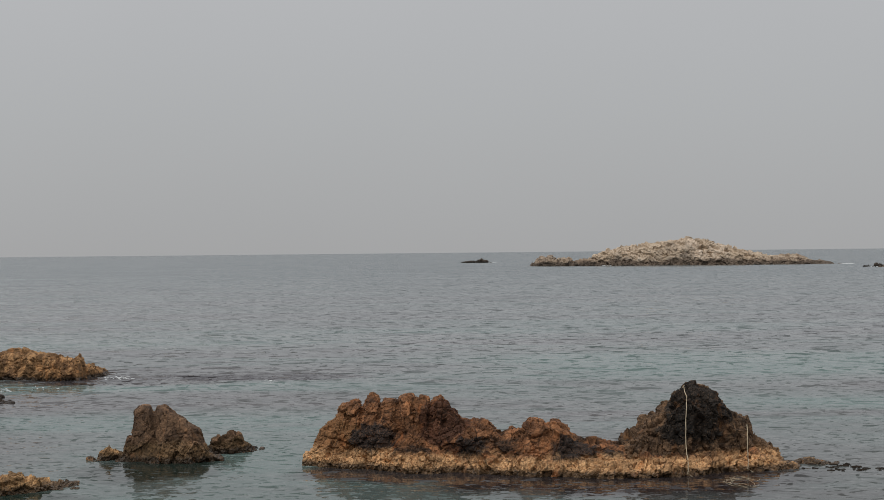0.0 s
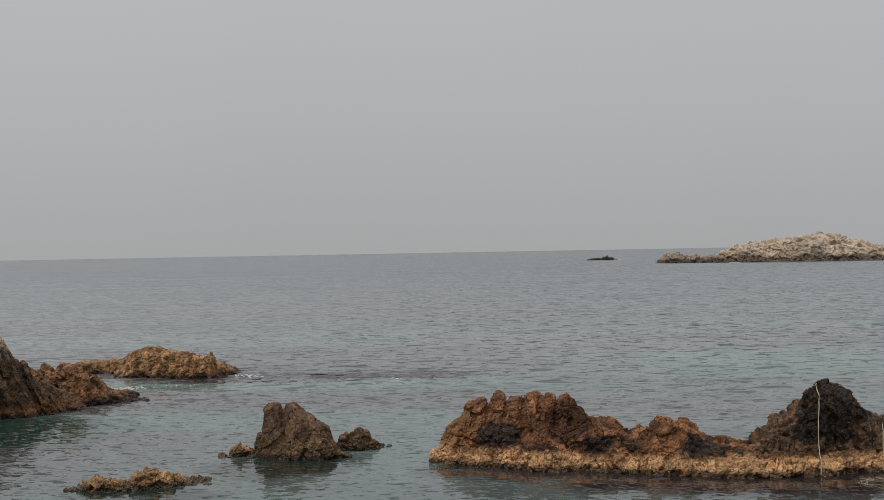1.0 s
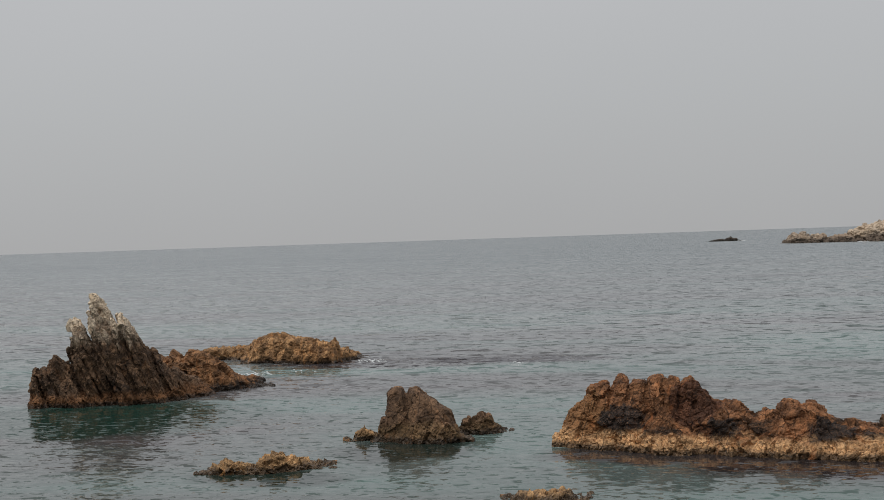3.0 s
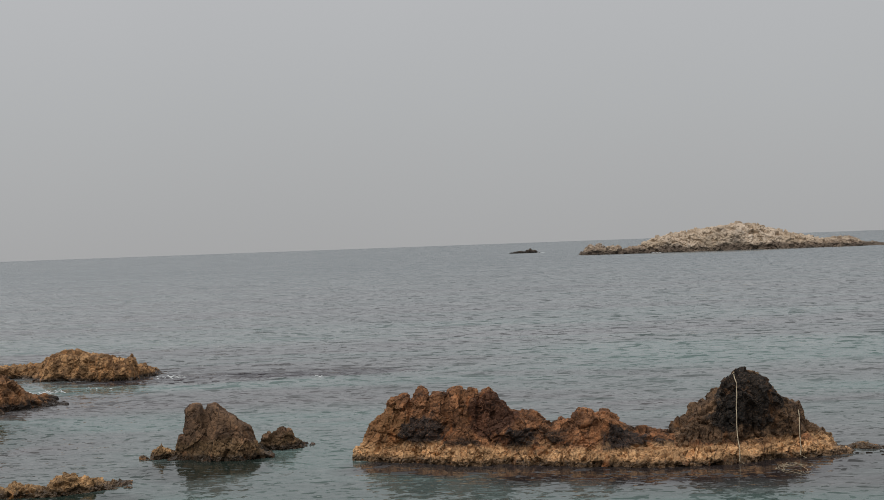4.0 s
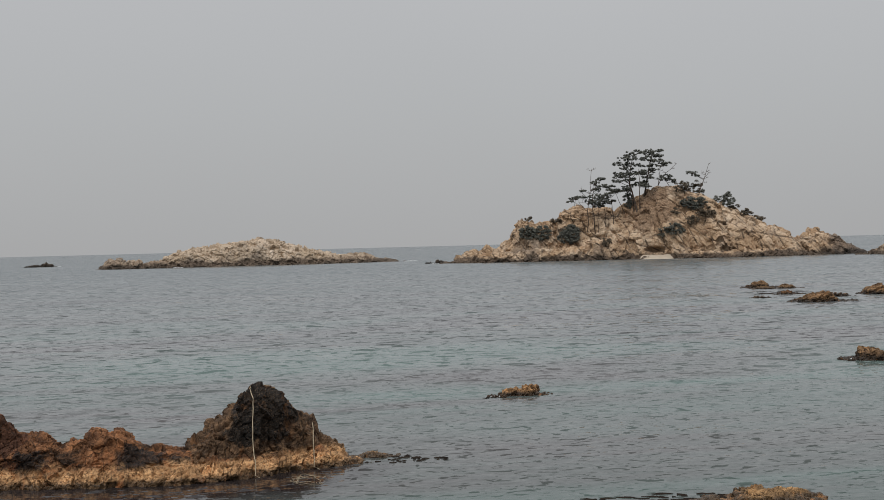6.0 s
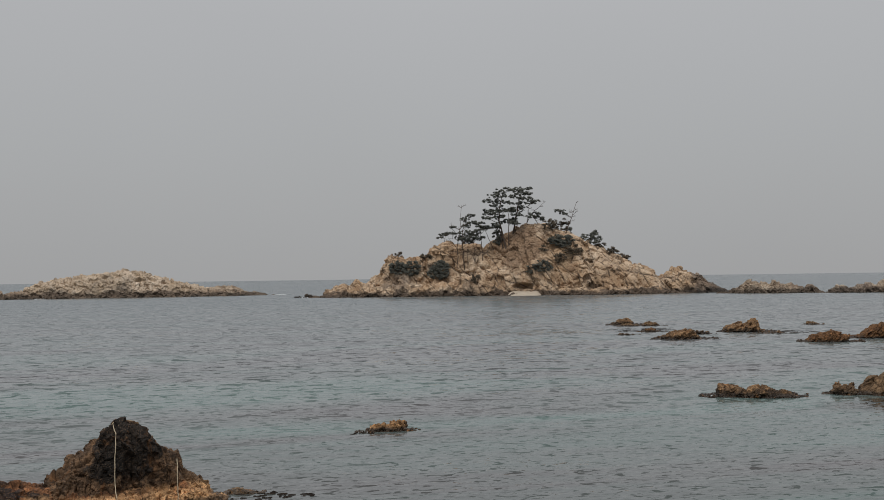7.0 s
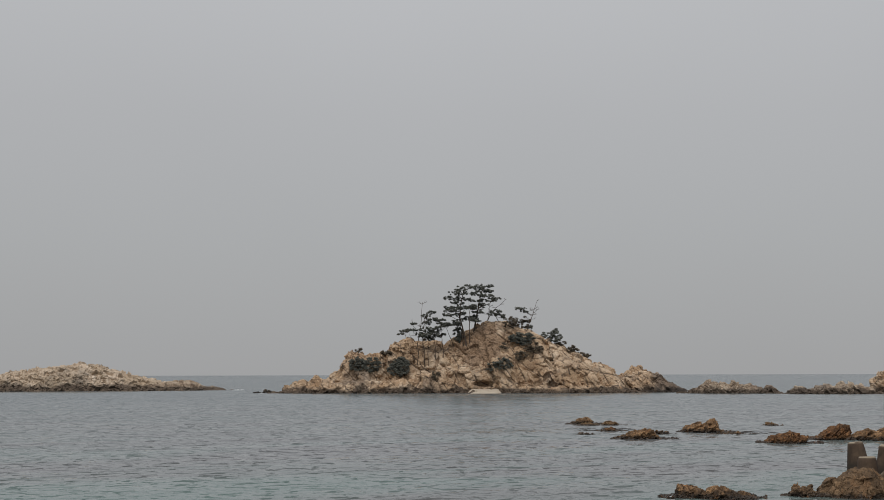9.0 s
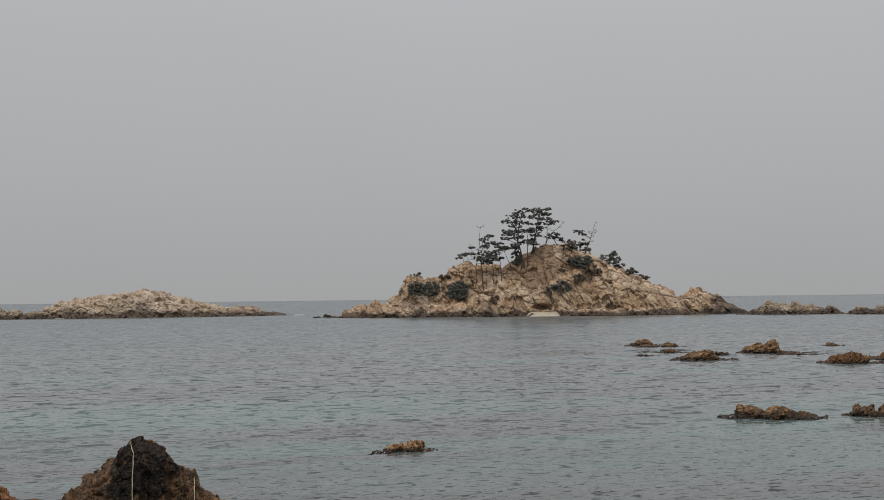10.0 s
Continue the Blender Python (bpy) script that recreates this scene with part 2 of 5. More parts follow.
def cliff_rock(name, pale, tan, rust, dark, foot, seams=0.5, soil=None):
    """Far granite: pale blocks with rusty seams and a dark belt at the sea."""
    k = Mat(name)
    p = k.where()
    big = k.noise(p, 0.10, 5, 0.6, 0.6)
    mid = k.noise(p, 0.45, 6, 0.65, 0.3)
    fine = k.noise(p, 1.7, 5, 0.7)
    col = k.mix(k.ramp(big, (0.42, 0.0), (0.68, 1.0)), tan, pale)
    col = k.mix(k.ramp(mid, (0.34, 0.8), (0.48, 0.0)), col, rust)
    col = k.mix(k.ramp(fine, (0.30, 0.8), (0.40, 0.0)), col, dark)
    col = k.mix(k.ramp(fine, (0.55, 0.0), (0.72, 0.4)), col, tuple(min(1, c * 1.25) for c in pale))
    along = k.node("ShaderNodeMapping", Vector=k.mix(0.06, p, k.node("ShaderNodeTexNoise", Vector=p, Scale=0.12, Detail=3.0).outputs["Color"], "ADD"))
    along.vector_type = "TEXTURE"
    along.inputs["Rotation"].default_value, along.inputs["Scale"].default_value = (radians(10), radians(-42), radians(-20)), (1.0, 1.5, 2.6)
    seam = k.cells(along.outputs[0], 0.27, "DISTANCE_TO_EDGE")
    veins = k.noise(along.outputs[0], 0.8, 5, 0.7, 0.4)
    col = k.mix(k.ramp(k.noise(p, 0.06, 4, 0.6), (0.52, 0.0), (0.66, 0.75)), col, tuple(0.55 * (c + m) / 2 for c, m in zip(tan, (0.30, 0.30, 0.30))))
    col = k.mix(k.ramp(veins, (0.29, 0.5 + 0.3 * seams), (0.37, 0.0)), col, dark)
    col = k.mix(k.math("MULTIPLY", k.ramp(seam, (0.015, seams), (0.06, 0.0)), k.ramp(mid, (0.42, 0.1), (0.56, 1.0))), col, dark)
    zn = k.math("ADD", k.height(), k.math("MULTIPLY", k.math("SUBTRACT", k.noise(p, 0.22, 5, 0.65), 0.5), 5.0))
    col = k.mix(k.ramp(k.math("DIVIDE", zn, 40.0), (foot / 40, 0.9), ((foot + 0.9) / 40, 0.0)), col, dark)
    if soil:
        earth = k.math("ADD", k.near(*soil), k.math("MULTIPLY", k.math("SUBTRACT", k.noise(p, 0.35, 5, 0.6), 0.5), 1.6))
        col = k.mix(k.ramp(earth, (0.30, 0.0), (0.55, 0.75)), col, k.mix(k.ramp(fine, (0.4, 0.0), (0.6, 1.0)), (0.135, 0.085, 0.052), (0.27, 0.175, 0.110)))
    crags = k.noise(along.outputs[0], 1.1, 7, 0.72, 0.3)
    col = k.mix(k.ramp(crags, (0.33, 0.75), (0.40, 0.0)), col, dark)
    col = k.mix(k.ramp(k.noise(p, 4.0, 4, 0.7), (0.34, 0.4), (0.43, 0.0)), col, dark)
    n = k.bump(mid, 0.4, 0.6)
    n = k.bump(crags, 0.7, 0.7, n)
    n = k.bump(k.ramp(seam, (0.0, 0.0), (0.12, 1.0)), 0.7 * seams, 0.4, n)
    n = k.bump(fine, 0.5, 0.15, n)
    return k.done(col, 0.9, n, 0.2)


GRANITE = cliff_rock("pale_granite", (0.62, 0.490, 0.360), (0.42, 0.290, 0.182), (0.29, 0.182, 0.108), (0.070, 0.053, 0.042), 1.2, 0.8, soil=((172.5, 394.5, 17.5), 13.0))
GUANO = cliff_rock("whitened_granite", (0.60, 0.495, 0.390), (0.43, 0.335, 0.240), (0.28, 0.203, 0.137), (0.12, 0.09, 0.068), 1.7, 0.12)
FARREEF = cliff_rock("grey_reef_granite", (0.52, 0.43, 0.33), (0.28, 0.205, 0.145), (0.17, 0.112, 0.075), (0.085, 0.066, 0.052), 1.0, 0.2)
TAILROCK = cliff_rock("brown_granite", (0.34, 0.255, 0.185), (0.20, 0.142, 0.098), (0.13, 0.084, 0.055), (0.050, 0.042, 0.036), 1.0, 0.5)
DARKREEF = cliff_rock("dark_reef", (0.10, 0.075, 0.055), (0.07, 0.055, 0.042), (0.05, 0.035, 0.025), (0.03, 0.026, 0.022), 0.6)


def sea_material():
    k = Mat("sea_water")
    # sand shows green through the shallows, weed beds show dull violet-brown
    weed = k.noise(k.where((0.30, 1.0, 0), (0, 0, 4)), 0.075, 5, 0.55, 0.6)
    sep = k.node("ShaderNodeSeparateXYZ", Vector=k.node("ShaderNodeNewGeometry").outputs["Position"])
    # both tones run towards one blue-grey with distance from the shore
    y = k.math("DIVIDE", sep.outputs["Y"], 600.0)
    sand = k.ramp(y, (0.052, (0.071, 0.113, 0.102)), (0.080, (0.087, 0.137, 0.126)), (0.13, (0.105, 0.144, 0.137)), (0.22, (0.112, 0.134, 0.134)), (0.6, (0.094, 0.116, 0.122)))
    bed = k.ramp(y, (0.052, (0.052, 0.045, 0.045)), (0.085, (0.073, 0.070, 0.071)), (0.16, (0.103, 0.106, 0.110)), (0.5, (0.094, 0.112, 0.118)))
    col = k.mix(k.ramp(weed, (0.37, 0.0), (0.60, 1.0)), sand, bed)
    calm = 1.0
    rugged = k.math("MULTIPLY", k.math("SUBTRACT", k.noise(k.where(), 0.5, 4, 0.6), 0.5), 0.8)
    # dark reflections of the rocks painted into the water; last two: ruffled weedy water
    for cx, cy, rx, ry, mirror_or_weed_tone, stir in ((2.6, 36.9, 6.4, 3.6, (0.018, 0.013, 0.013), -0.4), (-3.0, 37.6, 4.0, 2.2, (0.026, 0.021, 0.021), -0.4), (-24.0, 44.5, 7.5, 6.0, (0.008, 0.030, 0.022), -0.4), (-10.6, 38.2, 2.4, 2.6, (0.012, 0.018, 0.014), -0.4), (44.0, 51.0, 7.0, 4.5, (0.012, 0.015, 0.012), -0.4),
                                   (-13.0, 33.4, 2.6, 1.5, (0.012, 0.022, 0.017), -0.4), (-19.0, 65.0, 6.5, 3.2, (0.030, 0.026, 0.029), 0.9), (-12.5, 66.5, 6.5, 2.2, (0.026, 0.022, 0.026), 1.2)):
        mirror_or_weed = k.node("ShaderNodeMapping", Vector=k.node("ShaderNodeNewGeometry").outputs["Position"])
        mirror_or_weed.inputs["Location"].default_value, mirror_or_weed.inputs["Scale"].default_value = (-cx / rx, -cy / ry, 0), (1 / rx, 1 / ry, 0)
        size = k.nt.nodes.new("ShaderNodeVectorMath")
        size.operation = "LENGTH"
        k.put(size.inputs[0], mirror_or_weed.outputs[0])
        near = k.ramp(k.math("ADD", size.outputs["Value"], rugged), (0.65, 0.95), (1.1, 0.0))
        col = k.mix(near, col, mirror_or_weed_tone)
        calm = k.math("MULTIPLY", calm, k.math("ADD", 1.0, k.math("MULTIPLY", near, stir)))
    # wave slopes at several sizes; the sides towards the shore are the steep ones
    flat = k.nt.nodes.new("ShaderNodeCombineXYZ")
    k.put(flat.inputs[1], k.math("MULTIPLY", k.ramp(y, (0.08, 0.30), (0.25, 0.66), (0.7, 1.0)), -0.105))
    total = flat.outputs[0]

    def plus(v):
        add = k.nt.nodes.new("ShaderNodeVectorMath")
        k.put(add.inputs[0], total), k.put(add.inputs[1], v)
        return add.outputs[0]

    # short ripples inshore, longer waves in open water
    inshore = k.ramp(y, (0.075, 1.0), (0.14, 0.0))
    offshore = k.ramp(y, (0.075, 0.0), (0.14, 1.0))
    for stretch, turn, scale, slope, share in ((0.85, 8, 0.9, 0.20, offshore), (0.85, -14, 1.8, 0.22, offshore), (0.6, 8, 3.6, 0.26, inshore), (0.65, -10, 7.0, 0.24, inshore), (0.7, 6, 4.6, 0.12, offshore), (0.4, 3, 0.12, 0.12, 1.0)):
        t = k.node("ShaderNodeTexNoise", Vector=k.where((stretch, 1.0, 0), (0, 0, turn)), Scale=scale, Detail=2.0, Roughness=0.5, Distortion=0.3)
        off = k.nt.nodes.new("ShaderNodeVectorMath")
        off.operation = "SUBTRACT"
        k.put(off.inputs[0], t.outputs["Color"])
        off.inputs[1].default_value = (0.5, 0.5, 0.5)
        amp = k.nt.nodes.new("ShaderNodeVectorMath")
        amp.operation = "MULTIPLY"
        k.put(amp.inputs[0], off.outputs[0])
        amp.inputs[1].default_value = (slope * 0.55, slope, 0.0)
        part_of = k.nt.nodes.new("ShaderNodeVectorMath")
        part_of.operation = "SCALE"
        k.put(part_of.inputs[0], amp.outputs[0]), k.put(part_of.inputs[3], share)
        total = plus(part_of.outputs[0])
    for stretch, turn, scale, slope, lo, hi, share in ((0.7, -10, 0.9, -1.0, 0.60, 0.64, offshore), (0.75, 12, 1.6, -0.88, 0.605, 0.64, offshore), (0.7, -6, 3.4, -0.38, 0.63, 0.67, 1.0), (0.6, 5, 2.4, -0.64, 0.615, 0.65, inshore),
                                                       (0.6, -7, 5.0, -0.45, 0.64, 0.68, inshore), (0.4, 2, 0.5, -0.20, 0.60, 0.68, offshore)):
        steep = k.ramp(k.noise(k.where((stretch, 1.0, 0), (0, 0, turn)), scale, 2.0, 0.5, 0.6), (lo, 0.0), (hi, 1.0), ease="EASE")
        side = k.nt.nodes.new("ShaderNodeCombineXYZ")
        k.put(side.inputs[1], k.math("MULTIPLY", k.math("MULTIPLY", steep, slope), share))
        total = plus(side.outputs[0])
    lee = k.nt.nodes.new("ShaderNodeVectorMath")
    lee.operation = "SCALE"
    k.put(lee.inputs[0], total), k.put(lee.inputs[3], calm)
    add = k.nt.nodes.new("ShaderNodeVectorMath")
    k.put(add.inputs[0], k.node("ShaderNodeNewGeometry").outputs["Normal"]), k.put(add.inputs[1], lee.outputs[0])
    unit = k.nt.nodes.new("ShaderNodeVectorMath")
    unit.operation = "NORMALIZE"
    k.put(unit.inputs[0], add.outputs[0])
    n = unit.outputs[0]
    k.bsdf.inputs["IOR"].default_value = 1.33
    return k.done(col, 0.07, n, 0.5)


SEA = sea_material()


# ---- geometry helpers ----
def mesh_of(name, verts, quads, material, smooth=True):
    me = bpy.data.meshes.new(name)
    quads = np.asarray(quads, np.int32)
    n, m = len(quads), quads.shape[1]
    me.vertices.add(len(verts))
    me.vertices.foreach_set("co", np.asarray(verts, np.float32).ravel())
    me.loops.add(n * m)
    me.loops.foreach_set("vertex_index", quads.ravel())
    me.polygons.add(n)
    me.polygons.foreach_set("loop_start", np.arange(0, n * m, m, dtype=np.int32))
    me.polygons.foreach_set("loop_total", np.full(n, m, np.int32))
    me.update(calc_edges=True)
    me.validate()
    me.polygons.foreach_set("use_smooth", np.full(len(me.polygons), smooth))
    me.materials.append(material)
    return me


TABLE = np.random.RandomState(7).rand(4, 32, 32, 32).astype(np.float32)


def vnoise(p, seed):
    p = p + np.float32((seed * 7.31) % 29)
    i = np.floor(p).astype(np.int32)
    f = p - i
    u = f * f * (3 - 2 * f)
    t = TABLE[seed % 4]
    x, y, z = [(i[:, j] & 31, (i[:, j] + 1) & 31) for j in range(3)]
    out = 0
    for a in (0, 1):
        wa = u[:, 0] if a else 1 - u[:, 0]
        for b in (0, 1):
            wb = wa * (u[:, 1] if b else 1 - u[:, 1])
            out = out + wb * (t[x[a], y[b], z[0]] * (1 - u[:, 2]) + t[x[a], y[b], z[1]] * u[:, 2])
    return out - np.float32(0.5)


def fbm(p, seed, octaves=3):
    p = p.astype(np.float32)
    out, amp = 0, 1.0
    for o in range(octaves):
        out = out + amp * vnoise(p * np.float32(2.03 ** o), seed + o)
        amp *= 0.5
    return out


def blocks(p, seed):
    """Cell pattern: distance gap to the next cell, a random height for each cell, and a slope across it."""
    p = (p + np.float32((seed * 5.17) % 31)).astype(np.float32)
    i = np.floor(p).astype(np.int32)
    f = p - i
    n = len(p)
    f1, f2, key = np.full(n, 9.0, np.float32), np.full(n, 9.0, np.float32), np.zeros(n, np.int32)
    ox, oy, oz = np.zeros((3, n), np.float32)
    flat = TABLE.reshape(4, -1)
    for a in (-1, 0, 1):
        for b in (-1, 0, 1):
            for c in (-1, 0, 1):
                k = (((i[:, 0] + a) & 31) * 32 + ((i[:, 1] + b) & 31)) * 32 + ((i[:, 2] + c) & 31)
                dx, dy, dz = flat[0][k] + (a - f[:, 0]), flat[1][k] + (b - f[:, 1]), flat[2][k] + (c - f[:, 2])
                d = dx * dx + dy * dy + dz * dz
                closer = d < f1
                f2 = np.where(closer, f1, np.minimum(f2, d))
                key = np.where(closer, k, key)
                ox, oy, oz = np.where(closer, dx, ox), np.where(closer, dy, oy), np.where(closer, dz, oz)
                f1 = np.where(closer, d, f1)
    val = flat[3][key]
    slope = (flat[1][key] - 0.5) * ox + (flat[2][key] - 0.5) * oy + (flat[0][key] - 0.5) * oz
    return np.sqrt(f2) - np.sqrt(f1), val, slope


def surface(field, origin, step):
    """The zero surface of a field on a grid (surface nets)."""
    s = field < 0
    nx, ny, nz = field.shape
    cnt = sum(s[a:nx - 1 + a, b:ny - 1 + b, c:nz - 1 + c].astype(np.int8) for a in (0, 1) for b in (0, 1) for c in (0, 1))
    ci = np.argwhere((cnt > 0) & (cnt < 8))
    corner = [(a, b, c) for a in (0, 1) for b in (0, 1) for c in (0, 1)]
    val = {q: field[ci[:, 0] + q[0], ci[:, 1] + q[1], ci[:, 2] + q[2]] for q in corner}
    pos, num = np.zeros((len(ci), 3)), np.zeros(len(ci))
    for q in corner:
        for ax in range(3):
            if q[ax] == 0:
                r = tuple(1 if j == ax else q[j] for j in range(3))
                fa, fb = val[q], val[r]
                hit = (fa < 0) != (fb < 0)
                t = np.where(hit, fa / np.where(hit, fa - fb, 1), 0)
                pt = np.tile(np.array(q, float), (len(ci), 1))
                pt[:, ax] += t
                pos += pt * hit[:, None]
                num += hit
    verts = (ci + pos / num[:, None]) * step + origin
    index = np.full(cnt.shape, -1, np.int64)
    index[ci[:, 0], ci[:, 1], ci[:, 2]] = np.arange(len(ci))
    quads = []
    for ax in range(3):
        lo = [slice(0, n - (1 if j == ax else 0)) for j, n in enumerate(field.shape)]
        hi = [slice(1 if j == ax else 0, n) for j, n in enumerate(field.shape)]
        e = np.argwhere(s[tuple(lo)] != s[tuple(hi)])
        o1, o2 = [j for j in range(3) if j != ax]
        e = e[(e[:, o1] > 0) & (e[:, o2] > 0) & (e[:, o1] < field.shape[o1] - 1) & (e[:, o2] < field.shape[o2] - 1)]
        ring = []
        for d1, d2 in ((-1, -1), (0, -1), (0, 0), (-1, 0)):
            g = e.copy()
            g[:, o1] += d1
            g[:, o2] += d2
            ring.append(index[g[:, 0], g[:, 1], g[:, 2]])
        q = np.stack(ring, 1)
        inside = s[e[:, 0], e[:, 1], e[:, 2]]
        flip = inside if ax != 1 else ~inside
        q[~flip] = q[~flip][:, ::-1]
        quads.append(q)
    quads = np.concatenate(quads)
    return verts, quads[(quads >= 0).all(1)]


def turned(p, rx, ry, rz):
    m = np.array(Euler((radians(rx), radians(ry), radians(rz))).to_matrix(), np.float32)
    return p @ m


def crag(name, crest, front, deep, material, lean=0.0, clefts=(), span=None, foot=(0.0, 0.5), blunt=(2.6, 2.8), base=-0.5, step=0.034, bulge=0.16, tops=0.05, wob=(0.10, 0.9),
         cell=(0.35, 0.4, 0.5), cell_turn=(0, 8, 10), chip=0.10, crack=0.06, grit=0.06, fine=0.40, seed=1, carve=(), smooth=False):
    """A rock mesh under a crest line (x, height) behind a waterline (x, y); deep: half depth, or pairs (x, half depth). clefts: where its upright (or leaning)
    columns part; bulge: how deep; foot: how far a ledge below that height stands out; cell, chip, crack: size, unevenness and joints of its broken faces."""
    rng = np.random.RandomState(seed * 13 + 5)
    cx, cz = np.array([c[0] for c in crest]), np.array([c[1] for c in crest])
    fx, fy = np.array([c[0] for c in front]), np.array([c[1] for c in front])
    deep = deep if isinstance(deep, (list, tuple)) else [(0, deep)]
    qx, qd = np.array([c[0] for c in deep]), np.array([c[1] for c in deep])
    x_lo, x_hi = (span if span else (cx[0], cx[-1]))
    top = cz.max() * (1 + tops) + 6 * step
    pad = 6 * step + abs(wob[0])
    lo = np.array([x_lo + min(0, lean * top) - pad, fy.min() - foot[0] - pad, base])
    hi = np.array([x_hi + max(0, lean * top) + pad, (fy.max() + 2 * qd.max()) + foot[0] + pad, top])
    ax = [lo[j] + step * np.arange(int((hi[j] - lo[j]) / step) + 2) for j in range(3)]
    X, Y, Z = np.meshgrid(*[a.astype(np.float32) for a in ax], indexing="ij")
    shape = X.shape
    # a coarse wobble, the same for all heights, keeps columns from being straight
    flat = np.stack([X[:, :, 0].ravel() / wob[1], Y[:, :, 0].ravel() / wob[1], 0 * X[:, :, 0].ravel()], 1)
    wx = (wob[0] * 2 * fbm(flat, seed + 5, 2)).reshape(shape[:2])[:, :, None]
    rows = np.stack([X[:, 0, :].ravel() / wob[1], 0 * X[:, 0, :].ravel(), Z[:, 0, :].ravel() / wob[1]], 1)
    wz = (wob[0] * 2 * fbm(rows, seed + 9, 3)).reshape(shape[0], shape[2])[:, None, :]
    xs = X - np.float32(lean) * np.maximum(Z, 0) + 0.5 * wz
    h = np.interp(xs, cx, cz).astype(np.float32)
    D = np.interp(xs, qx, qd).astype(np.float32)
    yc = np.interp(xs, fx, fy).astype(np.float32) + D
    h = np.maximum(h, 0.02)
    if len(clefts):
        edges = np.array([x_lo - 0.3, *clefts, x_hi + 0.3])
        i = np.clip(np.searchsorted(edges, xs) - 1, 0, len(edges) - 2)
        mid, half = (edges[1:] + edges[:-1]) / 2, (edges[1:] - edges[:-1]) / 2
        u = np.clip(np.abs(xs - mid[i]) / half[i], 0, 1).astype(np.float32)
        above = np.clip((Z - foot[1] + 0.1) / 0.3, 0, 1)
        h = h * (1 + tops * rng.uniform(-1, 1, len(mid)).astype(np.float32)[i]) - np.float32(0.5 * bulge) * u ** 6
        D = D * (1 + 0.08 * rng.uniform(-1, 1, len(mid)).astype(np.float32)[i]) - above * np.float32(bulge) * u ** 5
    D = D + np.float32(foot[0]) * np.clip((foot[1] - Z + wz) / 0.14, 0, 1)
    D, h = np.maximum(D, 0.05), np.maximum(h, 0.02)
    e = (np.maximum(Z, 0) / h) ** blunt[0] + (np.abs(Y - yc + wx + wz) / D) ** blunt[1]
    if span:
        e = e + np.abs((xs - (x_lo + x_hi) / 2) / ((x_hi - x_lo) / 2)) ** 8
    field = (e ** np.float32(1 / 2.7) - 1) * np.minimum(h, D)
    for x, y, z, rx, ry, rz in carve:
        e = np.sqrt(((X - x) / rx) ** 2 + ((Y - y) / ry) ** 2 + ((Z - z) / rz) ** 2)
        field = np.maximum(field, (1 - e) * min(rx, ry, rz))
    field = field.astype(np.float32)
    field[0], field[-1], field[:, 0], field[:, -1], field[:, :, -1] = 1, 1, 1, 1, 1
    verts, quads = surface(field, lo, step)
    v = verts.astype(np.float32)
    fn = np.cross(v[quads[:, 2]] - v[quads[:, 0]], v[quads[:, 3]] - v[quads[:, 1]])
    vn = np.zeros_like(v)
    for j in range(4):
        np.add.at(vn, quads[:, j], fn)
    vn /= np.linalg.norm(vn, axis=1)[:, None] + 1e-9
    size = np.array(cell, np.float32)
    p = turned(v + 0.2 * size.min() * np.stack([fbm(v / (1.5 * size.min()), seed + k, 2) for k in (11, 23, 37)], 1), *cell_turn)
    g1, v1, s1 = blocks(p / size, seed + 51)
    g2, v2, s2 = blocks(turned(p, 10, -12, 25) / (size * fine), seed + 77)
    open1 = np.clip(3.0 * fbm(v / (2.2 * size.min()), seed + 61, 2) + 0.35, 0, 1)
    push = chip * (v1 - 0.62 + 1.3 * s1) + 0.45 * chip * (v2 - 0.5 + 1.3 * s2) - crack * open1 * np.exp(-g1 / 0.045) - 0.3 * crack * np.exp(-g2 / 0.05)
    push = push + grit * fbm(v / np.float32(step * 2.2), seed + 91, 3)
    v = v + vn * push[:, None].astype(np.float32)
    return mesh_of(name, v, quads, material, smooth=smooth)


def crag_rock(name, at, yaw, label, category, group, *form, **how):
    ob = new(name, crag(name, *form, **how))
    ob.matrix_world = pose(at[0], at[1], 0, 0, 0, yaw)
    return tagged(ob, label, category, group)


def whole(name, at, yaw, label, category, group="", z=0.0):
    """An empty at the base of a thing, to carry its parts."""
    ob = new(name)
    ob.matrix_world = pose(at[0], at[1], z, 0, 0, yaw)
    return tagged(ob, label, category, group)


def part(name, mesh, parent, label="", m=None):
    ob = new(name, mesh)
    ob.parent = parent
    if m is not None:
        ob.matrix_basis = m
    return tagged(ob, label)


def meet(parts, origin, way):
    """The first place where a ray meets any of a thing's parts, in the thing's own space."""
    best = None
    for ob in parts:
        hit, place, _, _ = ob.ray_cast(origin, way)
        if hit and (best is None or (place - Vector(origin)).length < (best - Vector(origin)).length):
            best = place
    return best


def polar(az, dist):
    return (-math.sin(radians(az)) * dist, math.cos(radians(az)) * dist)


# ---- the sea: one sheet to the horizon ----
def graded(lo, hi, fine_lo, fine_hi, step, grow=1.06):
    mid = list(np.arange(fine_lo, fine_hi, step))
    out, s, x = [], step, mid[-1]
    while x < hi:
        s *= grow
        x += s
        out.append(min(x, hi))
    low, s, x = [], step, mid[0]
    while x > lo:
        s *= grow
        x -= s
        low.append(max(x, lo))
    return np.array(low[::-1] + mid + out)


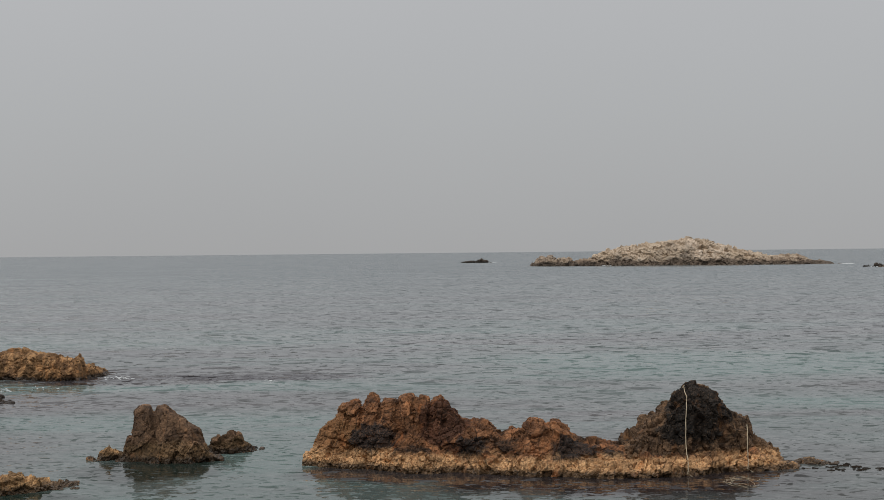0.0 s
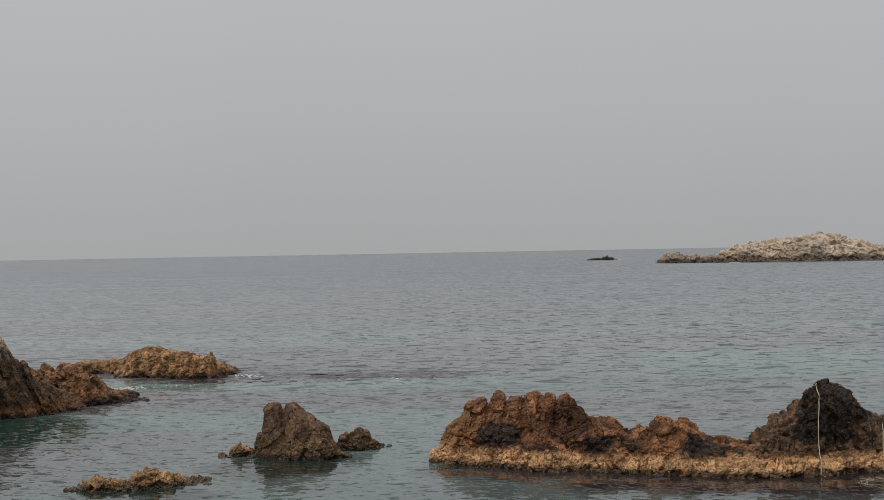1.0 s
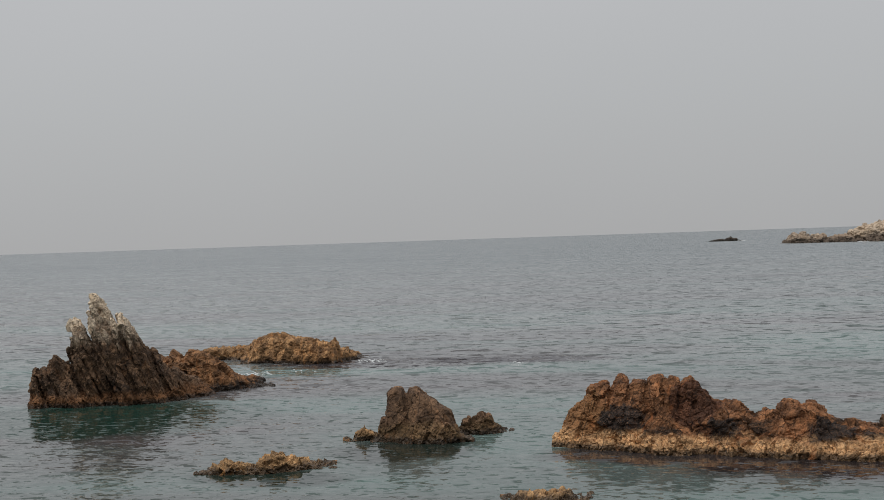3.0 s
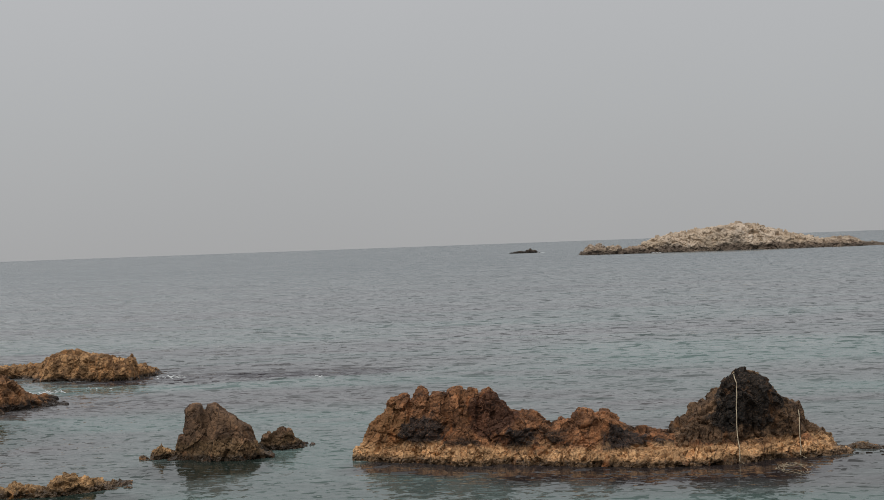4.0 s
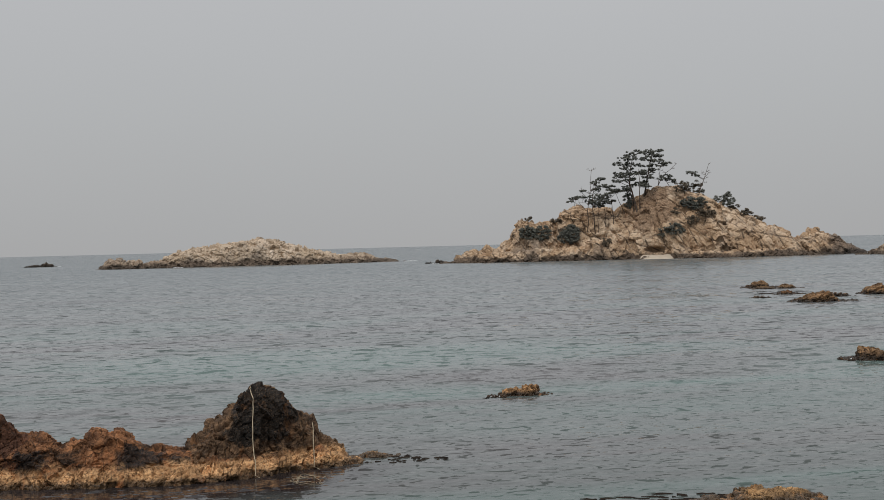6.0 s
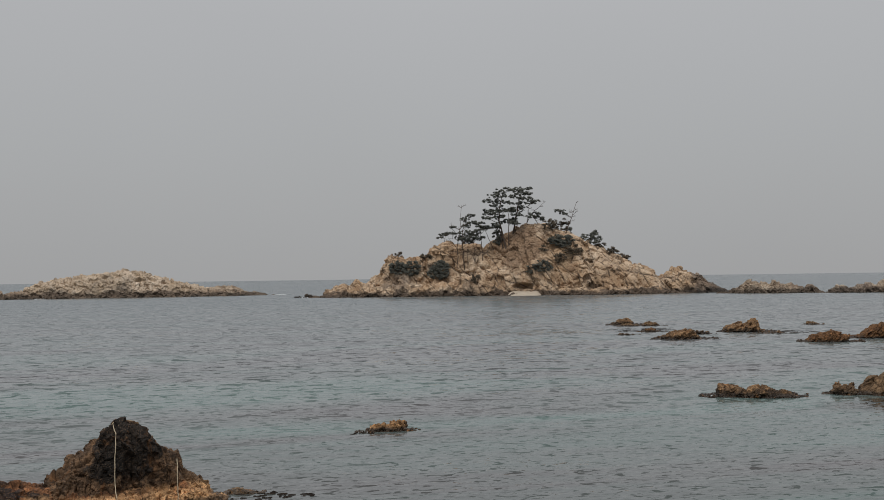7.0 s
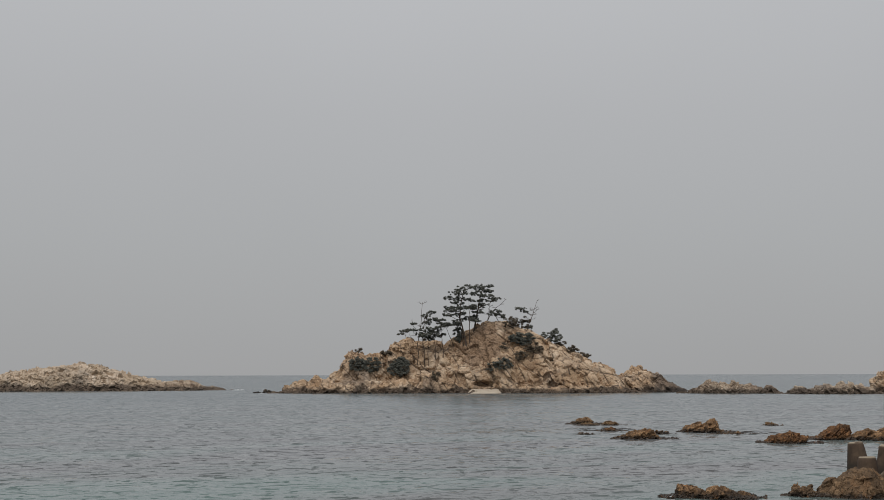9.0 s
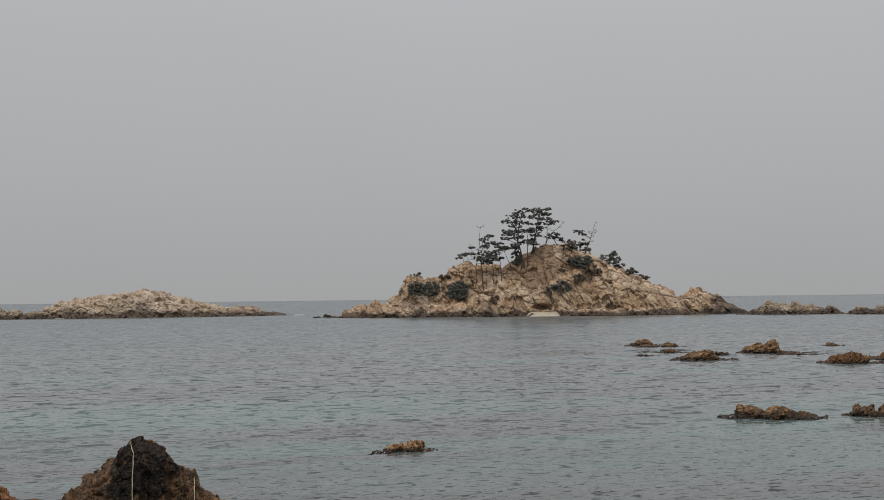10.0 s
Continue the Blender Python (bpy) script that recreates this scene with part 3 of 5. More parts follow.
def sea():
    xs, ys = graded(-4600, 4600, -34, 62, 0.26), graded(-4600, 4900, 27, 100, 0.2, 1.04)
    X, Y = np.meshgrid(xs, ys, indexing="ij")
    sx, sy = np.gradient(xs)[:, None] + 0 * X, np.gradient(ys)[None, :] + 0 * Y
    rng = np.random.RandomState(5)
    Z = np.zeros_like(X)
    flat = np.stack([X.ravel(), Y.ravel(), 0 * X.ravel()], 1)
    wob = 1.2 * fbm(flat / 6.0, 301, 2).reshape(X.shape)
    gust = 0.6 + 0.9 * np.clip(fbm(flat / np.array([22.0, 9.0, 1.0]), 311, 2).reshape(X.shape) + 0.5, 0, 1)
    shelter = np.clip((Y - 38.0) / 30.0, 0.25, 1.0)
    for i in range(24):
        length = 0.8 * 1.065 ** i
        ang = radians(90 + rng.normal(0, 40))
        kx, ky = 2 * math.pi / length * math.cos(ang), 2 * math.pi / length * math.sin(ang)
        amp = 0.0016 * length ** 0.1
        keep = np.clip(1.6 - np.maximum(sx, sy) * 4.0 / length, 0, 1)
        ph = kx * X + ky * Y + rng.uniform(0, 6.28) + wob * 2 * math.pi * min(1.0, 0.8 / length ** 0.5)
        c = np.cos(ph)
        Z += keep * gust * shelter * amp * (c + 0.5 * c * c)
    idx = np.arange(X.size).reshape(X.shape)
    quads = np.stack([idx[:-1, :-1], idx[1:, :-1], idx[1:, 1:], idx[:-1, 1:]], -1).reshape(-1, 4)
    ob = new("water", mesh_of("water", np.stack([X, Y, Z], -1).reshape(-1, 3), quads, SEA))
    return tagged(ob, "calm grey-green sea water with small ripples", "sea", kind="structure")


sea()

# ---- the bank on which the camera stands ----
def bank():
    k = Mat("plain_concrete")
    p = k.where()
    mat = k.done(k.ramp(k.noise(p, 0.8, 6, 0.6), (0.3, (0.22, 0.21, 0.19)), (0.7, (0.34, 0.33, 0.30))), 0.9, k.bump(k.noise(p, 9, 5), 0.4, 0.02), 0.3)
    xs, ys = np.linspace(-90, 90, 61), np.linspace(-90, 14, 53)
    X, Y = np.meshgrid(xs, ys, indexing="ij")
    Z = np.clip(4.55 - np.clip(Y - 2.0, 0, 99) * 0.55, -1.5, 4.55)
    idx = np.arange(X.size).reshape(X.shape)
    quads = np.stack([idx[:-1, :-1], idx[1:, :-1], idx[1:, 1:], idx[:-1, 1:]], -1).reshape(-1, 4)
    ob = new("shore_bank", mesh_of("shore_bank", np.stack([X, Y, Z], -1).reshape(-1, 3), quads, mat))
    return tagged(ob, "plain concrete bank of the shore above the sea", "shore", kind="structure")


bank()

# ---- foreground rocks ----
ridge = whole("rock_ridge", (0.8, 38.75), 1.2, "long brown rock ridge with ochre barnacle belt, in the sea", "rock")
HOW = dict(step=0.034, blunt=(3.0, 2.6), seed=3)
ridge_parts = [
    part("columned_crag", crag("columned_crag", [
        (-6.86, 0.3), (-6.74, 0.98), (-6.36, 1.3), (-5.98, 1.74), (-5.6, 1.84), (-5.42, 1.76), (-5.34, 1.94), (-5.1, 1.99), (-4.88, 1.90), (-4.4, 1.93), (-4.0, 2.03), (-3.84, 1.98), (-3.76, 1.80), (-3.68, 2.0), (-3.48, 1.98),
        (-3.42, 1.80), (-3.24, 1.92), (-3.03, 2.06), (-2.9, 1.84), (-2.5, 1.45), (-2.2, 1.33), (-1.95, 1.39), (-1.74, 1.33), (-1.45, 0.98), (-1.2, 0.6), (-0.9, 0.2)],
        [(-7.0, 0.3), (-6.3, 0.1), (-4.5, -0.35), (-3.0, -0.75), (-1.3, -1.1)], [(-7.0, 0.6), (-5.5, 0.9), (-1.3, 1.0)], BROWN, clefts=(-6.3, -5.79, -5.40, -4.88, -4.36, -3.87, -3.71, -3.44, -3.02, -2.5),
        foot=(0.05, 1.1), bulge=0.25, tops=0.012, cell=(0.62, 0.6, 0.5), chip=0.13, crack=0.09, wob=(0.07, 0.9), **HOW), ridge),
    part("middle_hump", crag("middle_hump", [
        (-1.75, 0.5), (-1.4, 0.9), (-1.2, 1.1), (-0.8, 1.15), (-0.62, 1.38), (-0.45, 1.47), (-0.1, 1.36), (0.23, 1.36), (0.4, 1.2), (0.7, 1.04), (1.0, 0.86), (1.26, 0.91), (1.66, 0.74), (2.05, 0.66), (2.4, 0.3)],
        [(-1.7, -1.05), (0, -1.45), (1.8, -1.6), (2.4, -1.5)], 1.05, BROWN, clefts=(-0.95, -0.1, 0.62), foot=(0.06, 0.7), bulge=0.14, tops=0.02, cell=(0.75, 0.6, 0.42), cell_turn=(0, 30, 10), chip=0.15, crack=0.08, **HOW), ridge),
    part("peak", crag("peak", [
        (1.75, 0.35), (2.12, 0.85), (2.5, 1.12), (2.6, 1.36), (2.86, 1.40), (3.04, 1.60), (3.3, 1.78), (3.5, 1.80), (3.78, 2.12), (3.98, 2.36), (4.25, 2.31), (4.58, 2.22), (4.76, 2.04), (4.86, 1.84), (5.03, 1.82), (5.2, 1.58),
        (5.48, 1.41), (5.65, 1.18), (5.81, 0.80), (6.1, 0.66), (6.32, 0.44), (6.5, 0.26), (6.75, 0.05)],
        [(1.8, -1.4), (3.6, -1.25), (5.2, -0.85), (6.5, -0.4)], [(1.8, 1.0), (4.2, 1.2), (6.5, 0.7)], PEAK, clefts=(2.55, 3.05, 3.45, 4.78, 5.22, 5.75), foot=(0.05, 0.6), bulge=0.14, tops=0.0,
        cell=(0.42, 0.5, 0.75), cell_turn=(0, -6, 12), chip=0.18, crack=0.09, **HOW), ridge, "black-crusted peak"),
    part("tide_belt", crag("tide_belt", [
        (-6.45, 0.1), (-6.3, 0.38), (-6.0, 0.50), (-5.2, 0.58), (-4.5, 0.52), (-3.8, 0.66), (-3.0, 0.56), (-2.0, 0.50), (-1.0, 0.50), (0.0, 0.44), (0.6, 0.50), (1.4, 0.42), (2.4, 0.48), (3.4, 0.46), (4.4, 0.52), (5.4, 0.56), (6.1, 0.42), (6.6, 0.12)],
        [(-6.9, 0.1), (-6.27, -0.12), (-4.6, -0.68), (-4.15, -1.2), (-3.4, -1.35), (-2.96, -1.1), (-1.84, -1.47), (0.0, -1.95), (1.83, -2.15), (3.64, -1.9), (5.2, -1.33), (6.4, -0.9)], 0.75, BROWN,
        clefts=(-6.2, -5.5, -4.9, -4.1, -3.85, -3.3, -2.9, -2.2, -1.5, -0.9, -0.35, 0.4, 0.75, 1.6, 2.3, 2.8, 3.5, 4.1, 4.8, 5.5, 6.0), foot=(0.0, 0.15), bulge=0.14, tops=0.12,
        cell=(0.34, 0.35, 0.5), cell_turn=(10, 16, 10), chip=0.15, crack=0.07, **HOW), ridge, "ochre barnacle-covered belt"),
]

crag_rock("split_boulder", polar(15.0, 41.2), 15.0, "dark brown split boulder standing in shallow water", "rock", "",
    [(-1.2, 0.1), (-1.08, 0.68), (-0.9, 0.8), (-0.8, 1.48), (-0.56, 1.68), (-0.34, 1.66), (-0.24, 1.50), (-0.15, 1.66), (0.12, 1.63), (0.36, 1.44), (0.75, 1.12), (1.09, 0.88), (1.22, 0.65), (1.34, 0.1)],
    [(-1.1, 0.1), (-0.46, -0.22), (0.2, -0.36), (0.86, -0.40), (1.2, 0.0)], [(-1.1, 0.45), (0, 0.72), (1.2, 0.5)], DUSKY, clefts=(-0.92, -0.24), foot=(0.05, 0.3), bulge=0.13, tops=0.0, blunt=(3.6, 2.8),
    cell=(0.8, 0.7, 1.1), chip=0.09, crack=0.05, grit=0.035, wob=(0.06, 0.9), seed=9)
crag_rock("foot_boulder", polar(14.7, 40.7), 15.0, "row of knobbly brown rocks at a split boulder's foot", "rock", "",
    [(-0.5, 0.1), (-0.4, 0.55), (-0.1, 0.66), (0.15, 0.52), (0.4, 0.66), (0.7, 0.58), (1.0, 0.45), (1.2, 0.1)], [(-0.5, 0.0), (0.2, -0.22), (0.86, -0.28), (1.2, 0.0)], 0.38, DUSKY, clefts=(-0.12, 0.2, 0.62, 0.92), bulge=0.14, tops=0.1,
    cell=(0.3, 0.3, 0.4), chip=0.12, crack=0.05, seed=10)
crag_rock("low_boulder", polar(12.2, 42.3), 12.2, "small brown boulder beside a larger one in the sea", "rock", "", [(-0.6, 0.1), (-0.5, 0.38), (-0.15, 0.52), (0.05, 0.64), (0.25, 0.60), (0.45, 0.34), (0.7, 0.05)],
    [(-0.6, 0), (0, -0.2), (0.7, 0.1)], 0.4, DUSKY, clefts=(-0.1, 0.3), bulge=0.1, cell=(0.3, 0.3, 0.3), chip=0.12, crack=0.05, seed=12)
crag_rock("low_boulder", polar(17.1, 41.6), 17.1, "small ochre boulder half under water", "rock", "", [(-0.4, 0.05), (-0.2, 0.34), (0.0, 0.42), (0.15, 0.26), (0.35, 0.14), (0.75, 0.1), (0.9, 0.02)],
    [(-0.4, 0), (0.8, 0.1)], 0.3, PALE, bulge=0.1, cell=(0.25, 0.25, 0.25), chip=0.10, crack=0.04, seed=14)
crag_rock("low_ochre_rock", polar(21.3, 36.9), 21.3, "low ochre rock with two humps just above water", "rock", "",
    [(-1.65, 0.03), (-1.45, 0.16), (-1.1, 0.34), (-0.79, 0.27), (-0.32, 0.15), (-0.16, 0.34), (0.16, 0.50), (0.4, 0.52), (0.58, 0.38), (0.96, 0.26), (1.27, 0.14), (1.6, 0.03)],
    [(-1.6, 0.05), (0.1, -0.3), (1.5, 0.1)], 0.5, PALE, clefts=(-0.9, -0.28, 0.5), bulge=0.1, cell=(0.3, 0.3, 0.22), cell_turn=(0, 25, 10), chip=0.12, crack=0.05, blunt=(2.0, 2.4), seed=17)
crag_rock("low_ochre_rock", polar(9.6, 31.2), 9.6, "small ochre rock barely above the water", "rock", "", [(-0.75, 0.02), (-0.55, 0.16), (-0.2, 0.25), (0.1, 0.22), (0.4, 0.24), (0.62, 0.1), (0.75, 0.02)],
    [(-0.7, 0.0), (0, -0.3), (0.7, 0.0)], 0.45, PALE, clefts=(-0.35, 0.0, 0.3), bulge=0.08, tops=0.1, cell=(0.25, 0.25, 0.2), chip=0.10, crack=0.04, blunt=(2.0, 2.2), seed=19)
crag_rock("low_ochre_rock", polar(-28.4, 32.6), -28.4, "ochre rock with seaweed round its foot", "rock", "", [(-1.0, 0.02), (-0.7, 0.14), (-0.5, 0.27), (-0.25, 0.30), (0.13, 0.28), (0.46, 0.23), (0.79, 0.16), (1.0, 0.02)],
    [(-1.0, 0.0), (0, -0.4), (1.0, 0.0)], 0.6, PALE, clefts=(-0.55, -0.1, 0.35), bulge=0.08, tops=0.08, cell=(0.3, 0.3, 0.2), chip=0.11, crack=0.04, blunt=(2.2, 2.4), seed=21)
crag_rock("low_ochre_rock", polar(-26.0, 32.5), -26.0, "ochre knob of rock among floating seaweed", "rock", "", [(-0.24, 0.01), (-0.12, 0.10), (0.1, 0.11), (0.24, 0.01)], [(-0.3, 0.0), (0.3, 0.0)], 0.25, PALE, cell=(0.2, 0.2, 0.2), chip=0.05, crack=0.03, grit=0.03, seed=23)

# ---- the pinnacle and the reef behind it ----
pinnacle = whole("pinnacle_rock", (-25.25, 48.75), 27.6, "grey-brown pinnacle rock of leaning slabs with whitened tops", "rock")
CREST = [(-3.3, 0.1), (-2.95, 0.8), (-2.5, 1.44), (-2.0, 1.56), (-1.45, 2.05), (-1.1, 1.68), (-0.88, 1.74), (-0.78, 2.25), (-0.5, 2.5), (-0.40, 3.2), (-0.11, 3.5), (0.19, 3.4), (0.3, 3.2), (0.5, 3.3), (0.66, 3.85), (0.84, 4.2), (1.02, 4.5), (1.24, 4.46),
         (1.42, 4.1), (1.52, 3.4), (1.6, 3.2), (1.68, 3.54), (1.89, 3.70), (2.04, 3.44), (2.16, 2.4), (2.28, 2.05), (2.46, 2.12), (2.62, 1.6), (3.12, 1.0), (3.67, 0.64), (3.95, 0.1)]
SLABS = (-3.3, -2.55, -1.98, -1.15, -0.82, -0.44, 0.27, 0.72, 1.56, 2.12, 2.36, 2.75, 4.0)
for i, (x0, x1) in enumerate(zip(SLABS, SLABS[1:])):
    out = (-0.3, -0.1, -0.35, -0.05, -0.3, -0.1, -0.4, -0.15, -0.35, -0.05, -0.25, -0.2)[i]
    nm = "foot" if i in (0, 11) else "spire" if i == 7 else "slab"
    part(nm, crag(nm, CREST, [(-3.4, 1.2 + out), (-1.33, 0.42 + out), (0.37, 0.1 + out), (1.75, 0.15 + out), (2.72, 0.85 + out), (3.88, 1.9 + out)], [(-3.4, 0.6), (0.5, 0.95), (3.8, 0.6)], STREAKED, lean=-0.42, span=(x0 - 0.06, x1 + 0.06),
                  clefts=(x0 + 0.45 * (x1 - x0),), foot=(0.12, 0.4), bulge=0.2, tops=0.0, blunt=(2.2, 2.4), step=0.042, cell=(0.34, 0.5, 1.3), cell_turn=(0, -24, 4), chip=0.15, crack=0.08, wob=(0.10, 1.2), seed=31 + i), pinnacle)
crag_rock("brown_reef_rock", polar(22.9, 59.5), 22.9, "rough brown reef rock between pinnacle and outer reef", "rock", "",
    [(-3.6, 0.8), (-2.7, 1.5), (-2.2, 1.74), (-1.77, 1.46), (-1.57, 1.58), (-1.12, 1.84), (-0.43, 1.48), (0.07, 1.05), (0.7, 0.5), (1.27, 0.3), (1.6, 0.05)], [(-3.4, -0.8), (-0.5, -1.7), (0.6, -1.2), (1.5, -0.4)], 1.2, REEF,
    clefts=(-2.4, -1.68, -0.7, 0.2), foot=(0.1, 0.3), bulge=0.22, tops=0.02, step=0.06, cell=(0.55, 0.6, 0.45), cell_turn=(0, 25, 10), chip=0.2, crack=0.09, blunt=(2.2, 2.4), seed=37)
crag_rock("outer_reef_rock", polar(19.5, 70.0), 19.5, "flat-topped ochre reef rock with a dark wet foot", "rock", "",
    [(-2.95, 0.3), (-2.7, 0.95), (-2.5, 1.16), (-1.9, 1.37), (-1.1, 1.44), (-0.23, 1.33), (0.68, 1.14), (1.29, 1.04), (1.6, 1.18), (1.88, 0.74), (2.5, 0.42), (3.0, 0.05)], [(-2.8, 0.6), (-1.0, 0.0), (0.0, -1.3), (1.4, -1.4), (2.8, 0.6)], 1.2, GULLROCK,
    clefts=(-2.2, -1.2, -0.4, 0.5, 1.35, 1.85), foot=(0.0, 0.3), bulge=0.20, tops=0.04, step=0.06, cell=(0.6, 0.6, 0.6), cell_turn=(0, 12, 10), chip=0.17, crack=0.09, blunt=(3.0, 2.6), seed=41)
crag_rock("outer_reef_rock", polar(22.4, 73.5), 22.4, "low ochre reef rock in a row of rocks", "rock", "", [(-2.2, 0.1), (-1.3, 0.62), (-0.3, 0.72), (0.6, 0.70), (1.4, 0.6), (2.2, 0.1)], [(-2, 0.2), (2, -0.6)], 0.9, GULLROCK,
    clefts=(-0.8, 0.2, 1.0), bulge=0.15, step=0.07, cell=(0.5, 0.5, 0.4), chip=0.2, crack=0.08, seed=43)

# ---- rocks of the bay to the right ----
crag_rock("small_reef_rock", polar(-18.0, 54.7), -18, "small ochre rock alone in open water", "rock", "", [(-0.9, 0.03), (-0.75, 0.12), (-0.36, 0.30), (0.1, 0.30), (0.45, 0.50), (0.75, 0.40), (0.9, 0.05)],
    [(-0.9, -0.2), (0.9, 0.2)], 0.45, GULLROCK, clefts=(-0.4, 0.0, 0.35), bulge=0.12, lean=0.3, tops=0.08, cell=(0.2, 0.4, 0.5), cell_turn=(0, 40, 10), chip=0.13, crack=0.05, blunt=(2.0, 2.4), seed=47)
crag_rock("awash_rock", polar(-11.9, 39.9), -12, "small pale rock awash beside the rock ridge", "rock", "", [(-0.4, 0.01), (-0.22, 0.14), (0.05, 0.17), (0.3, 0.10), (0.5, 0.01)], [(-0.4, 0), (0.5, 0)], 0.3, PALE, cell=(0.2, 0.2, 0.2), chip=0.05, crack=0.03, grit=0.03, seed=49)
BAY = [  # azimuth, distance, seed, lean, half depth, material, crest
    (-33.9, 69.2, 53, -0.5, 0.9, BAYROCK, [(-2.5, 0.05), (-2.3, 0.36), (-2.05, 0.60), (-1.4, 0.64), (-0.8, 0.40), (-0.2, 0.62), (0.2, 0.5), (0.9, 0.34), (1.3, 0.14), (1.6, 0.02)]),
    (-36.9, 71.2, 55, 0.2, 0.5, BOULDER, [(-0.72, 0.05), (-0.6, 0.55), (-0.36, 0.72), (-0.12, 0.46), (0.1, 0.55), (0.38, 0.58), (0.64, 0.3), (0.78, 0.02)]),
    (-27.75, 166.7, 57, 0.6, 1.6, BAYROCK, [(-0.8, 0.05), (-0.5, 0.3), (0.02, 0.66), (0.8, 0.74), (1.6, 0.5), (2.1, 0.05)]),
    (-28.4, 163.5, 56, 0.3, 0.8, DUSKY, [(-1.6, 0.02), (-1.2, 0.3), (0.0, 0.26), (0.9, 0.1), (1.6, 0.02)]),
    (-29.2, 164.3, 58, 0.4, 0.9, DUSKY, [(-1.2, 0.05), (-0.7, 0.40), (-0.15, 0.48), (0.6, 0.28), (1.1, 0.02)]),
    (-29.15, 147.3, 60, 0.4, 0.7, WEEDY, [(-1.0, 0.02), (-0.3, 0.32), (0.4, 0.28), (0.9, 0.02)]),
    (-28.15, 139.7, 62, 0.2, 0.4, DUSKY, [(-0.8, 0.02), (-0.4, 0.17), (0.7, 0.13), (0.9, 0.02)]),
    (-30.3, 129.9, 59, 0.8, 1.3, BAYROCK, [(-2.1, 0.02), (-1.5, 0.40), (-0.95, 0.84), (-0.1, 1.0), (0.75, 0.86), (1.5, 0.4), (2.05, 0.02)]),
    (-31.3, 141.0, 64, 0.3, 0.6, BAYROCK, [(-0.85, 0.02), (-0.6, 0.26), (0.45, 0.28), (0.75, 0.02)]),
    (-32.9, 145.3, 61, 0.1, 1.4, BAYROCK, [(-2.1, 0.05), (-1.75, 0.55), (-0.5, 1.04), (0.3, 1.06), (0.85, 1.36), (1.4, 1.18), (1.75, 0.5), (2.0, 0.28), (2.9, 0.05)]),
    (-34.15, 142.0, 66, 0.2, 0.5, DUSKY, [(-1.6, 0.02), (-1.0, 0.2), (0.0, 0.1), (0.5, 0.22), (1.2, 0.12), (1.6, 0.02)]),
    (-36.2, 124.3, 63, 0.7, 1.3, WEEDY, [(-1.9, 0.1), (-1.45, 0.53), (-0.5, 0.92), (0.4, 0.95), (1.0, 0.72), (1.7, 0.55), (1.9, 0.05)]),
    (-35.7, 165.8, 65, 0.0, 0.5, DUSKY, [(-0.7, 0.05), (-0.56, 0.42), (0.1, 0.40), (0.5, 0.26), (0.9, 0.05)]),
    (-37.8, 132.0, 67, 0.5, 1.5, WEEDY, [(-1.9, 0.02), (-1.2, 0.2), (-0.65, 0.45), (-0.15, 1.17), (0.75, 1.36), (1.5, 1.44), (1.85, 1.0), (2.3, 0.1)]),
    (-39.9, 131.5, 69, 0.5, 1.6, BAYROCK, [(-2.9, 0.1), (-2.2, 0.89), (-1.4, 1.22), (-0.65, 0.84), (-0.05, 1.28), (1.5, 1.26), (2.3, 0.95), (3.4, 0.9), (4.6, 0.8), (5.2, 0.05)]),
]
for az, dist, seed, lean, half, mat, crest_line in BAY:
    far = dist > 100
    w = crest_line[-1][0] - crest_line[0][0]
    clefts = [crest_line[0][0] + w * f for f in (0.22, 0.41, 0.58, 0.80)]
    crag_rock("bay_reef_rock", polar(az, dist), az, "weed-brown reef rock breaking the water of the bay" if far else "ochre reef rock awash in the bay", "rock", "reef rocks of the bay",
              crest_line, [(crest_line[0][0], 0.2 * half), (0, -0.4 * half), (crest_line[-1][0], 0.2 * half)], half, mat, lean=lean, clefts=clefts, bulge=0.16, tops=0.10, blunt=(1.8, 2.2), step=0.07 if far else 0.045,
              cell=(0.8, 0.7, 0.22) if far else (0.5, 0.45, 0.22), cell_turn=(8, 24 * (-1) ** seed, 10), chip=0.22 if far else 0.14, crack=0.08, seed=seed)
crag_rock("shore_boulder", polar(-39.0, 71.6), -39.0, "large brown boulder in front of concrete sea-defence blocks", "rock", "",
    [(-1.9, 0.05), (-1.68, 0.40), (-1.13, 0.92), (-0.66, 1.0), (-0.29, 1.25), (0.13, 1.42), (0.64, 1.52), (1.16, 1.44), (1.46, 1.02), (1.8, 0.62), (2.15, 0.35), (2.5, 0.05)], [(-1.9, 0.0), (-0.4, -0.9), (1.0, -0.6), (2.5, 0.3)], 1.3, BOULDER,
    clefts=(-0.75, 0.35, 1.5), bulge=0.14, tops=0.0, lean=-0.15, cell=(0.9, 1.0, 1.5), cell_turn=(0, 34, 18), chip=0.22, crack=0.09, blunt=(1.9, 2.2), step=0.05, seed=71)

